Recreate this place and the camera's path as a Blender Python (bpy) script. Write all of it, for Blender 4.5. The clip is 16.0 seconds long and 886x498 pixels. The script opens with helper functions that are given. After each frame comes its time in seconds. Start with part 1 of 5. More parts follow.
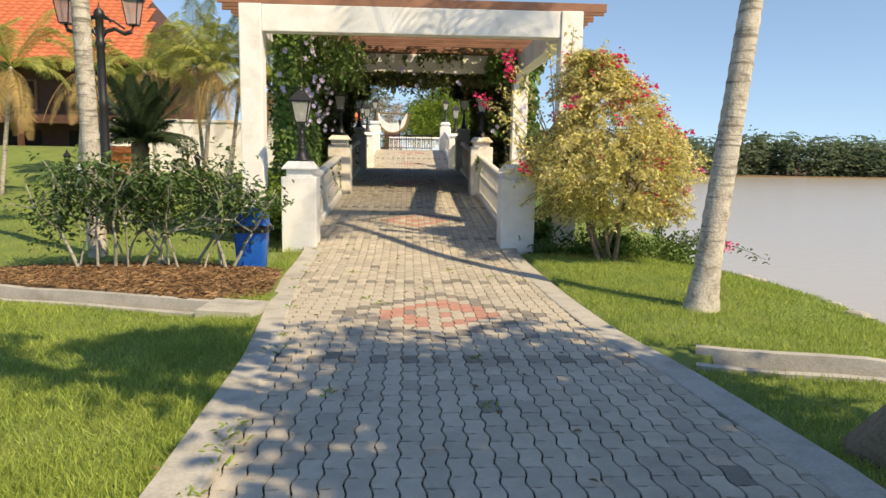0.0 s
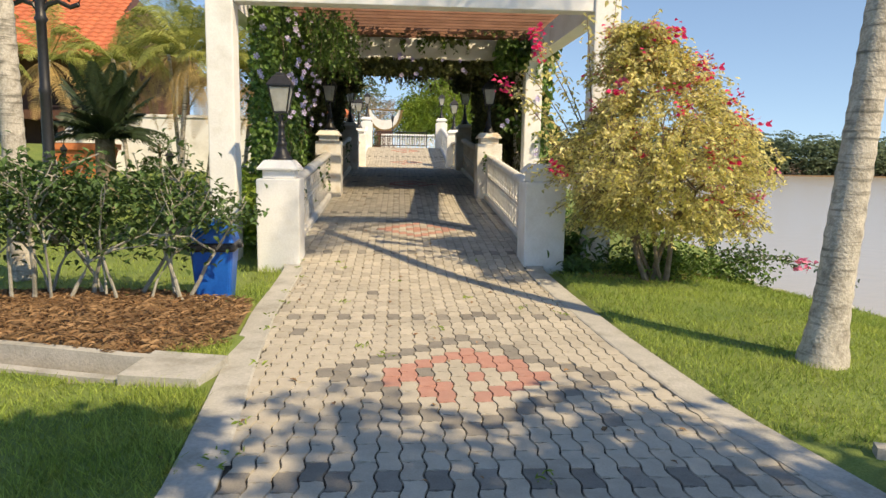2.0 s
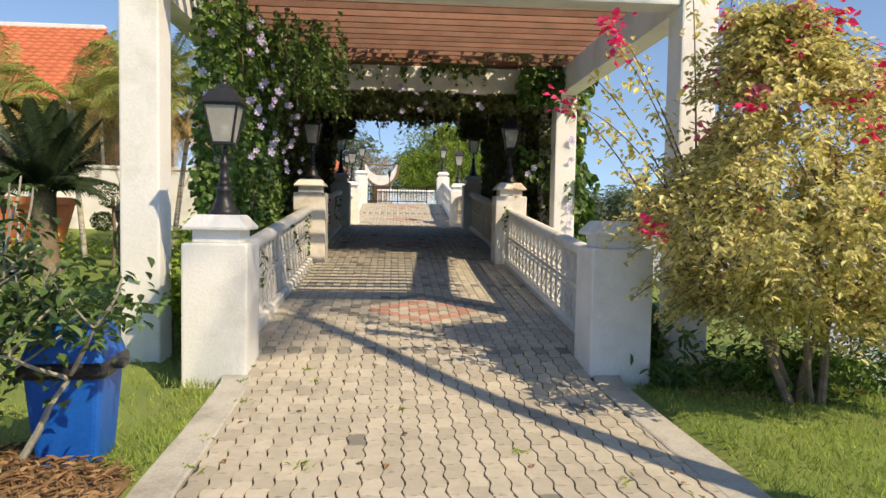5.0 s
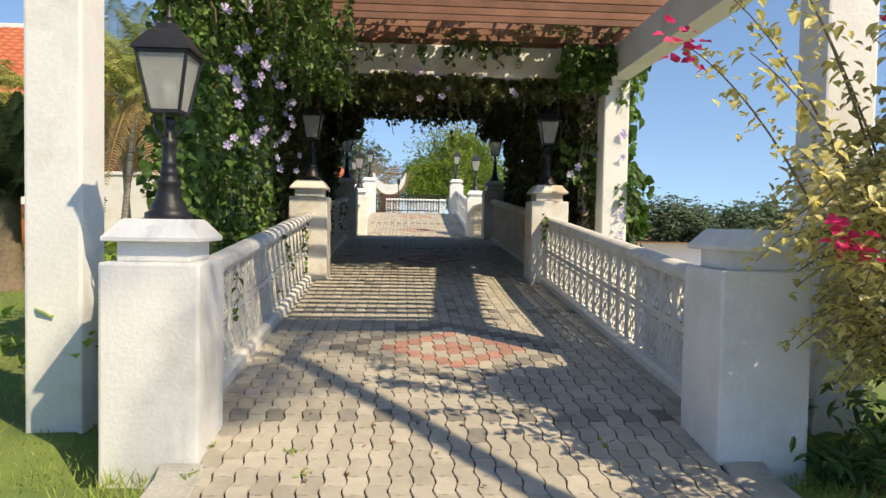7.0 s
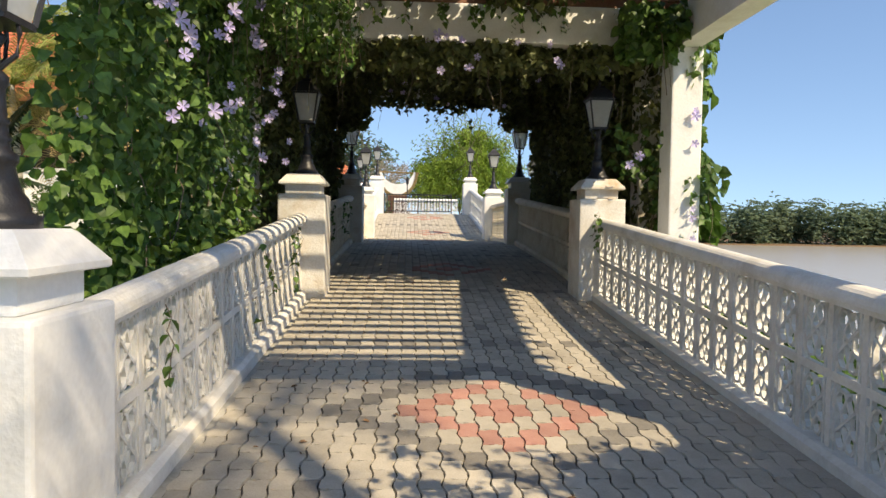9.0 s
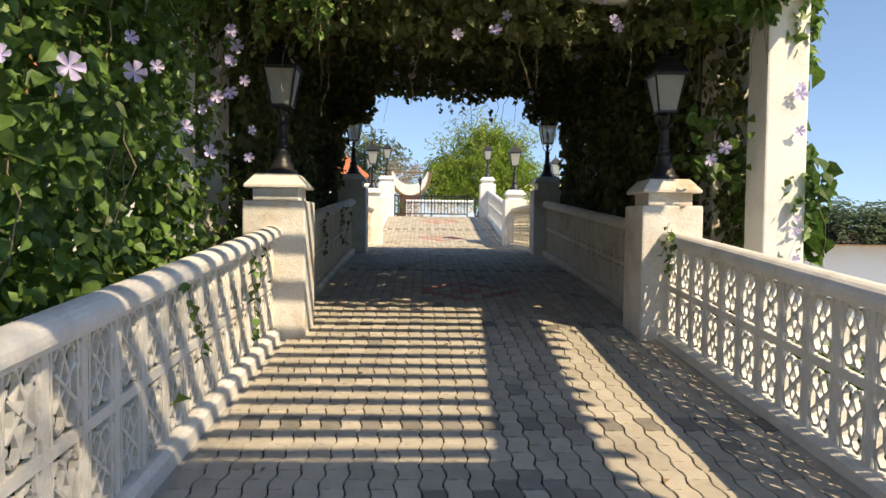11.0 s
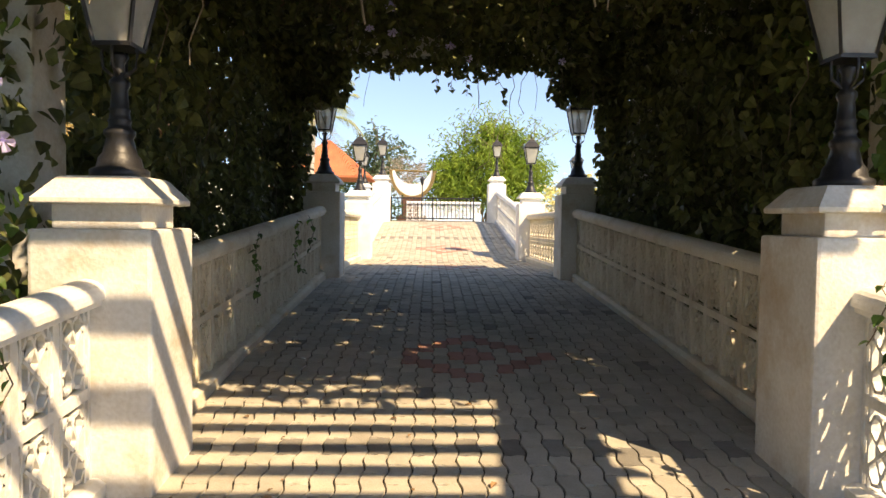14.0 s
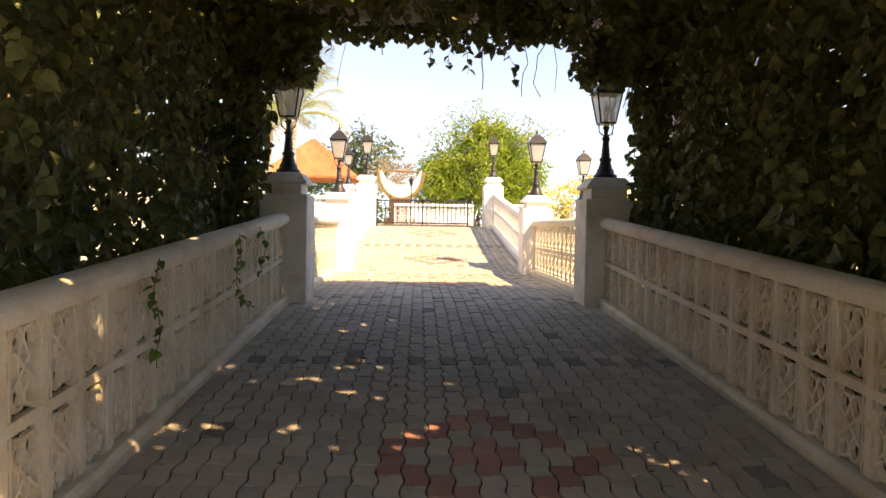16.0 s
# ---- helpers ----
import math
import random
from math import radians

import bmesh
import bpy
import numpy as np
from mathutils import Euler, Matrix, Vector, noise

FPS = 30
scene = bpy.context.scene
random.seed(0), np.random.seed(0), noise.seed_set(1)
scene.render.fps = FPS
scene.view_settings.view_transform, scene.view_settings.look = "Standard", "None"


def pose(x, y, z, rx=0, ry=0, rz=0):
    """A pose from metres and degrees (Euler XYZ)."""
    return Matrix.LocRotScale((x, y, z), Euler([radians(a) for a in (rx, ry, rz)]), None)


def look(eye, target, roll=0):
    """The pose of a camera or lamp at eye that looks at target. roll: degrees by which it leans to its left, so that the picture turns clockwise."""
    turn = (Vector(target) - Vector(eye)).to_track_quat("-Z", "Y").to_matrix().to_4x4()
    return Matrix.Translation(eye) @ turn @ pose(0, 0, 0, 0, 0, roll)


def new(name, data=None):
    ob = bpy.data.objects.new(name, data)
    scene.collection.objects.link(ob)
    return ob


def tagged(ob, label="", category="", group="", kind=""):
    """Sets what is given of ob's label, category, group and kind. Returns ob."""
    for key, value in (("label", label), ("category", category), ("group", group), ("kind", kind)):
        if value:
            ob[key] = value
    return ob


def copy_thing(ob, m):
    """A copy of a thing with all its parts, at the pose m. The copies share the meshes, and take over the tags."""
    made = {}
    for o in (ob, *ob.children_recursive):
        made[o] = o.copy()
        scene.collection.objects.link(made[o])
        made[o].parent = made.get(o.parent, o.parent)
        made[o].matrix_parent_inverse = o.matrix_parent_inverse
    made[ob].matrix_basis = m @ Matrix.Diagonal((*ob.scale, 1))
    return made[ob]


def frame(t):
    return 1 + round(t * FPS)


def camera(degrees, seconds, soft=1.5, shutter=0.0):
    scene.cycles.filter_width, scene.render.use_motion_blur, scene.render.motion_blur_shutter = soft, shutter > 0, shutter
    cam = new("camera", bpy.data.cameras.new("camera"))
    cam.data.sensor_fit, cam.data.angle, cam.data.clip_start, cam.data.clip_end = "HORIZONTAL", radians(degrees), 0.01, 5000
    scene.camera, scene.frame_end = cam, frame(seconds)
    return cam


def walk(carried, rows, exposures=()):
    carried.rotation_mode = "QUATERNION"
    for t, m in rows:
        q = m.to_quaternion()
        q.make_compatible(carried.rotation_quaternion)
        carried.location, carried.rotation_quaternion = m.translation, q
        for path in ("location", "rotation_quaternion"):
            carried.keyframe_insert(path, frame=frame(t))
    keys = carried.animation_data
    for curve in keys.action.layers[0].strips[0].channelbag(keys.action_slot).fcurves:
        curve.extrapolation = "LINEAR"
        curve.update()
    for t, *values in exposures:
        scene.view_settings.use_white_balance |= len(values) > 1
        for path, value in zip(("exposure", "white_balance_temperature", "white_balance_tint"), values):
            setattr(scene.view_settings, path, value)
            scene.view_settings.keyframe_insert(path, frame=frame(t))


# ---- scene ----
cam = camera(64.6, 16.0)
METRES, EYE, TILT, LEAN, TURN = 16.7, 1.5, 0.0, 0.0, -2.95
ROWS = [
    (0.0, 0.0, 0.0, 0.0, 0.12, -7.68, -0.87),
    (0.5, -0.0049, 0.0315, -0.0003, 0.08, -7.74, -0.88),
    (1.0, -0.0099, 0.0612, -0.0004, -0.01, -7.77, -0.85),
    (1.5, -0.0125, 0.093, -0.0008, -0.36, -7.78, -0.88),
    (2.0, -0.017, 0.1237, -0.0011, -0.67, -7.8, -0.92),
    (2.5, -0.0183, 0.157, -0.0019, -0.92, -7.82, -0.96),
    (3.0, -0.0208, 0.1895, -0.004, -1.02, -7.82, -1.0),
    (3.5, -0.021, 0.2203, -0.0043, -1.15, -7.81, -1.01),
    (4.0, -0.0237, 0.2537, -0.0048, -1.24, -6.19, -1.04),
    (4.5, -0.0268, 0.2838, -0.0047, -1.22, -5.51, -1.01),
    (5.0, -0.0297, 0.3173, -0.0046, -0.99, -3.12, -1.0),
    (7.5, -0.0482, 0.4705, -0.0083, -0.34, -2.2, -0.99),
    (8.0, -0.0521, 0.4994, -0.0074, -0.22, -2.18, -0.95),
    (8.5, -0.054, 0.5323, -0.0067, -0.07, -2.18, -0.95),
    (9.0, -0.0569, 0.5649, -0.0063, 0.13, -2.18, -0.89),
    (11.5, -0.0568, 0.7183, 0.0046, 1.51, -2.26, -0.68),
    (12.0, -0.0529, 0.7509, 0.007, 1.63, -2.3, -0.66),
    (12.5, -0.0538, 0.7821, 0.0089, 1.76, -2.3, -0.64),
    (13.0, -0.0514, 0.8129, 0.0102, 1.83, -2.33, -0.63),
    (13.5, -0.0521, 0.8438, 0.0124, 1.89, -2.35, -0.64),
    (14.0, -0.0565, 0.8725, 0.0157, 1.86, -2.35, -0.69),
    (14.5, -0.0575, 0.9037, 0.0181, 1.82, -2.3, -0.69),
    (15.0, -0.0619, 0.9346, 0.0198, 1.83, -2.3, -0.72),
    (15.5, -0.0627, 0.9644, 0.0203, 1.47, -2.3, -0.8),
    (16.0, -0.064, 0.9943, 0.0221, 0.96, -2.25, -0.86),
]
walk(cam, [(t, pose(0, 0, EYE, TILT, LEAN, TURN) @ pose(METRES * x, METRES * y, METRES * z, 90 + pitch, roll, yaw)) for t, x, y, z, yaw, pitch, roll in ROWS],
     [(0, 0.36, 7200, 10), (5, 0.25, 6800, 11), (8, 0.3, 6500, 9), (9, 0.4, 6700, 10), (12.5, 0.55, 7000, 12), (14.5, 1.15, 8300, 17), (16, 1.45, 9600, 24)])

# ---- light ----
SUN_TO = Vector((0.72, -0.72, 1.0)).normalized()
world = bpy.data.worlds.new("sky")
scene.world = world
world.use_nodes = True
wn = world.node_tree.nodes
sky = wn.new("ShaderNodeTexSky")
sky.sky_type, sky.sun_disc = "NISHITA", False
sky.sun_elevation = math.asin(SUN_TO.z)
sky.sun_rotation = math.atan2(SUN_TO.x, SUN_TO.y)
sky.dust_density, sky.ozone_density, sky.air_density = 0.12, 2.2, 0.9
wn["Background"].inputs[1].default_value = 0.15
# humid air: the pale band at the horizon stays thin
way = wn.new("ShaderNodeTexCoord")
lift = wn.new("ShaderNodeVectorMath")
lift.operation = "MULTIPLY_ADD"
lift.inputs[1].default_value, lift.inputs[2].default_value = (1, 1, 0.85), (0, 0, 0.115)
unit = wn.new("ShaderNodeVectorMath")
unit.operation = "NORMALIZE"
world.node_tree.links.new(way.outputs["Generated"], lift.inputs[0])
world.node_tree.links.new(lift.outputs[0], unit.inputs[0])
world.node_tree.links.new(unit.outputs[0], sky.inputs["Vector"])
world.node_tree.links.new(sky.outputs[0], wn["Background"].inputs[0])
sun = new("sun", bpy.data.lights.new("sun", "SUN"))
sun.data.energy, sun.data.angle, sun.data.color = 4.8, radians(0.55), (1.0, 0.83, 0.58)
sun.matrix_world = look(SUN_TO * 60, (0, 0, 0))


# ---- materials ----
def mat(name, a, b, scale=8.0, rough=0.8, bump=0.2, fine=60.0, metal=0.0, stain=None, stain_scale=1.2, stain_amt=0.35, rnd=0.0, trans=0.0, island=False):
    """Two colours mixed by noise at two scales, an optional stain colour, relief and a random shift for each piece."""
    m = bpy.data.materials.new(name)
    m.use_nodes = True
    nt = m.node_tree
    n, link = nt.nodes, nt.links.new
    p = n["Principled BSDF"]
    co = n.new("ShaderNodeNewGeometry")
    t1, t2 = n.new("ShaderNodeTexNoise"), n.new("ShaderNodeTexNoise")
    t1.inputs["Scale"].default_value, t1.inputs["Detail"].default_value = scale, 5
    t2.inputs["Scale"].default_value, t2.inputs["Detail"].default_value = fine, 4
    for t in (t1, t2):
        link(co.outputs["Position"], t.inputs["Vector"])
    add = n.new("ShaderNodeMath")
    add.operation = "ADD"
    link(t1.outputs[0], add.inputs[0])
    link(t2.outputs[0], add.inputs[1])
    ramp = n.new("ShaderNodeMapRange")
    ramp.inputs[1].default_value, ramp.inputs[2].default_value = 0.72, 1.28
    link(add.outputs[0], ramp.inputs[0])
    mix = n.new("ShaderNodeMix")
    mix.data_type = "RGBA"
    mix.inputs[6].default_value, mix.inputs[7].default_value = (*a, 1), (*b, 1)
    link(ramp.outputs[0], mix.inputs[0])
    col = mix.outputs[2]
    if stain:
        t3 = n.new("ShaderNodeTexNoise")
        t3.inputs["Scale"].default_value, t3.inputs["Detail"].default_value = stain_scale, 8
        t3.inputs["Roughness"].default_value = 0.65
        link(co.outputs["Position"], t3.inputs["Vector"])
        r3 = n.new("ShaderNodeMapRange")
        r3.inputs[1].default_value, r3.inputs[2].default_value, r3.inputs[4].default_value = 0.5, 0.75, stain_amt
        link(t3.outputs[0], r3.inputs[0])
        m3 = n.new("ShaderNodeMix")
        m3.data_type = "RGBA"
        m3.inputs[7].default_value = (*stain, 1)
        link(r3.outputs[0], m3.inputs[0])
        link(col, m3.inputs[6])
        col = m3.outputs[2]
    if rnd:
        hsv = n.new("ShaderNodeHueSaturation")
        src = co.outputs["Random Per Island"] if island else n.new("ShaderNodeObjectInfo").outputs["Random"]
        r4 = n.new("ShaderNodeMapRange")
        r4.inputs[3].default_value, r4.inputs[4].default_value = 1 - rnd, 1 + rnd
        link(src, r4.inputs[0])
        link(r4.outputs[0], hsv.inputs["Value"])
        link(col, hsv.inputs["Color"])
        col = hsv.outputs[0]
    link(col, p.inputs["Base Color"])
    p.inputs["Roughness"].default_value, p.inputs["Metallic"].default_value = rough, metal
    if bump:
        b1 = n.new("ShaderNodeBump")
        b1.inputs["Strength"].default_value, b1.inputs["Distance"].default_value = bump, 0.01
        link(add.outputs[0], b1.inputs["Height"])
        link(b1.outputs[0], p.inputs["Normal"])
    if trans:
        tr = n.new("ShaderNodeBsdfTranslucent")
        link(col, tr.inputs[0])
        ms = n.new("ShaderNodeMixShader")
        ms.inputs[0].default_value = trans
        link(p.outputs[0], ms.inputs[1])
        link(tr.outputs[0], ms.inputs[2])
        link(ms.outputs[0], n["Material Output"].inputs[0])
    return m


WHITE = mat("white_paint", (0.74, 0.74, 0.72), (0.82, 0.82, 0.8), 2.5, 0.7, 0.25, 40, stain=(0.42, 0.38, 0.3), stain_scale=1.6, stain_amt=0.45)
OLD_WHITE = mat("weathered_white_paint", (0.62, 0.59, 0.52), (0.76, 0.74, 0.69), 4, 0.8, 0.4, 45, stain=(0.42, 0.28, 0.12), stain_scale=1.9, stain_amt=0.9)
RAIL_WHITE = mat("rail_paint", (0.7, 0.67, 0.6), (0.8, 0.78, 0.73), 5, 0.8, 0.3, 50, stain=(0.34, 0.3, 0.22), stain_scale=3.0, stain_amt=0.55)
RAIL_OLD = mat("stained_rail_paint", (0.7, 0.61, 0.45), (0.8, 0.74, 0.6), 5, 0.8, 0.3, 50, stain=(0.42, 0.29, 0.12), stain_scale=2.2, stain_amt=0.6)
CONCRETE = mat("concrete", (0.36, 0.35, 0.31), (0.5, 0.48, 0.43), 4, 0.9, 0.4, 50, stain=(0.17, 0.16, 0.12), stain_scale=2.5, stain_amt=0.7)
SAND = mat("joint_sand", (0.035, 0.032, 0.026), (0.09, 0.08, 0.06), 20, 0.95, 0.3, 90)
PAVER = mat("paver_buff_grey", (0.4, 0.36, 0.29), (0.51, 0.465, 0.38), 9, 0.88, 0.35, 110, stain=(0.22, 0.2, 0.165), stain_scale=1.1, stain_amt=0.55, rnd=0.14, island=True)
PAVER_RED = mat("paver_red", (0.41, 0.2, 0.155), (0.49, 0.275, 0.215), 9, 0.88, 0.35, 110, stain=(0.25, 0.17, 0.14), stain_amt=0.5, rnd=0.16, island=True)
PAVER_DARK = mat("paver_dark", (0.19, 0.175, 0.15), (0.27, 0.25, 0.215), 9, 0.88, 0.35, 110, rnd=0.15, island=True)
SOIL = mat("dry_soil", (0.11, 0.07, 0.035), (0.24, 0.15, 0.07), 6, 0.95, 0.8, 60, stain=(0.07, 0.05, 0.03), stain_scale=5)
GRASS = mat("grass_ground", (0.11, 0.17, 0.035), (0.2, 0.26, 0.06), 1.3, 0.95, 0.8, 70, stain=(0.2, 0.17, 0.07), stain_scale=0.9, stain_amt=0.45)
BLADE = mat("grass_blades", (0.2, 0.3, 0.05), (0.4, 0.47, 0.1), 1.5, 0.7, 0, 30, rnd=0.35, trans=0.35, island=True)
IRON = mat("black_iron", (0.012, 0.012, 0.014), (0.025, 0.025, 0.028), 20, 0.42, 0.15, 120)
WOOD = mat("red_brown_timber", (0.2, 0.095, 0.06), (0.31, 0.16, 0.105), 3, 0.8, 0.4, 70, stain=(0.13, 0.1, 0.08), stain_scale=2, rnd=0.18)
DARK_WOOD = mat("dark_timber", (0.07, 0.03, 0.018), (0.12, 0.055, 0.03), 3, 0.7, 0.3, 50)
LEAF = mat("vine_leaf", (0.05, 0.11, 0.02), (0.15, 0.25, 0.045), 1.2, 0.5, 0, 20, rnd=0.4, trans=0.3, island=True)
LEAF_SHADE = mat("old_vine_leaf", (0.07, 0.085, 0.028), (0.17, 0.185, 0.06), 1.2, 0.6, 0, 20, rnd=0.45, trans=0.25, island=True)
LEAF_DARK = mat("shrub_leaf", (0.05, 0.1, 0.028), (0.12, 0.2, 0.055), 2.0, 0.5, 0, 20, rnd=0.4, trans=0.3, island=True)
LEAF_YELLOW = mat("yellow_green_leaf", (0.56, 0.53, 0.15), (0.88, 0.81, 0.42), 2.2, 0.55, 0, 20, rnd=0.35, trans=0.5, island=True)
LEAF_LIME = mat("lime_leaf", (0.17, 0.29, 0.035), (0.4, 0.5, 0.08), 0.8, 0.6, 0, 20, rnd=0.35, trans=0.35, island=True)
# distance haze is mixed into this paler leaf colour
LEAF_FAR_HAZE = mat("hazed_far_leaf", (0.13, 0.19, 0.11), (0.24, 0.3, 0.19), 0.25, 0.9, 0, 5, rnd=0.25, trans=0.5, island=True)
FROND = mat("palm_frond", (0.2, 0.25, 0.05), (0.46, 0.46, 0.13), 0.8, 0.55, 0, 12, rnd=0.35, trans=0.45, island=True)
FROND_DRY = mat("dry_frond", (0.36, 0.25, 0.1), (0.46, 0.34, 0.14), 0.8, 0.8, 0, 12, rnd=0.3, trans=0.2, island=True)
CYCAD = mat("cycad_frond", (0.02, 0.035, 0.016), (0.045, 0.07, 0.028), 1.5, 0.5, 0, 12, rnd=0.3, island=True)
MAGENTA = mat("magenta_bract", (0.72, 0.02, 0.12), (0.85, 0.06, 0.24), 10, 0.6, 0, 40, rnd=0.2, trans=0.4, island=True)
PINK = mat("pink_bract", (0.8, 0.14, 0.32), (0.88, 0.3, 0.46), 10, 0.6, 0, 40, rnd=0.2, trans=0.4, island=True)
LILAC = mat("lilac_petal", (0.55, 0.47, 0.84), (0.8, 0.74, 0.95), 18, 0.6, 0, 60, rnd=0.12, trans=0.4)
STEM = mat("woody_stem", (0.14, 0.1, 0.06), (0.26, 0.21, 0.15), 14, 0.85, 0.4, 80)
PALE_STEM = mat("pale_branch", (0.26, 0.25, 0.2), (0.42, 0.4, 0.34), 18, 0.85, 0.4, 80, stain=(0.12, 0.12, 0.08), stain_scale=6)
BARK = mat("palm_bark", (0.34, 0.31, 0.26), (0.58, 0.54, 0.47), 7, 0.9, 0.9, 45, stain=(0.1, 0.09, 0.07), stain_scale=9, stain_amt=0.9)
BLUE = mat("blue_plastic", (0.004, 0.085, 0.4), (0.008, 0.12, 0.5), 3, 0.45, 0.05, 40)
BLACK_BAG = mat("black_bag", (0.012, 0.012, 0.014), (0.03, 0.03, 0.034), 20, 0.35, 0.5, 60)
TILE = mat("orange_roof_tile", (0.45, 0.12, 0.055), (0.6, 0.19, 0.085), 1.5, 0.85, 0.2, 20, rnd=0.08, island=True)
ORANGE = mat("terracotta", (0.6, 0.17, 0.06), (0.7, 0.24, 0.09), 3, 0.8, 0.2, 30)
GOLD = mat("gilded_metal", (0.2, 0.13, 0.05), (0.42, 0.29, 0.11), 8, 0.4, 0.1, 60, metal=0.6)
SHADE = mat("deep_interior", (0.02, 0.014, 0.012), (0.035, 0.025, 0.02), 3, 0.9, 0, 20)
GREY_TWIG = mat("bare_twig", (0.3, 0.25, 0.19), (0.42, 0.36, 0.28), 2, 0.9, 0, 20)

# close horizontal leaf scars round the palm trunks
bn = BARK.node_tree.nodes
squash = bn.new("ShaderNodeVectorMath")
squash.operation = "MULTIPLY"
squash.inputs[1].default_value = (2.5, 2.5, 26)
scar = bn.new("ShaderNodeTexNoise")
scar.inputs["Scale"].default_value, scar.inputs["Detail"].default_value = 1.0, 4
cut = bn.new("ShaderNodeMapRange")
cut.inputs[1].default_value, cut.inputs[2].default_value, cut.inputs[4].default_value = 0.54, 0.68, 0.8
tone = bn.new("ShaderNodeMix")
tone.data_type = "RGBA"
tone.inputs[7].default_value = (0.1, 0.095, 0.075, 1)
bl_ = BARK.node_tree.links
bl_.new(bn["Geometry"].outputs["Position"], squash.inputs[0])
bl_.new(squash.outputs[0], scar.inputs["Vector"])
bl_.new(scar.outputs[0], cut.inputs[0])
bl_.new(cut.outputs[0], tone.inputs[0])
bl_.new(bn["Principled BSDF"].inputs["Base Color"].links[0].from_socket, tone.inputs[6])
bl_.new(tone.outputs[2], bn["Principled BSDF"].inputs["Base Color"])

FROST = mat("frosted_glass", (0.7, 0.7, 0.66), (0.8, 0.8, 0.76), 6, 0.35, 0, 30, trans=0.5)
fn = FROST.node_tree.nodes
clear = fn.new("ShaderNodeBsdfTransparent")
part_clear = fn.new("ShaderNodeMixShader")
part_clear.inputs[0].default_value = 0.55
FROST.node_tree.links.new(fn["Mix Shader"].outputs[0], part_clear.inputs[1])
FROST.node_tree.links.new(clear.outputs[0], part_clear.inputs[2])
FROST.node_tree.links.new(part_clear.outputs[0], fn["Material Output"].inputs[0])

WATER = bpy.data.materials.new("river_water")
WATER.use_nodes = True
wp = WATER.node_tree.nodes["Principled BSDF"]
wp.inputs["Base Color"].default_value = (0.45, 0.41, 0.34, 1)
wp.inputs["Roughness"].default_value = 0.22
wt = WATER.node_tree.nodes.new("ShaderNodeTexNoise")
wt.inputs["Scale"].default_value, wt.inputs["Detail"].default_value = 1.4, 6
wg = WATER.node_tree.nodes.new("ShaderNodeNewGeometry")
WATER.node_tree.links.new(wg.outputs["Position"], wt.inputs["Vector"])
wb = WATER.node_tree.nodes.new("ShaderNodeBump")
wb.inputs["Strength"].default_value, wb.inputs["Distance"].default_value = 0.35, 0.08
WATER.node_tree.links.new(wt.outputs[0], wb.inputs["Height"])
WATER.node_tree.links.new(wb.outputs[0], wp.inputs["Normal"])


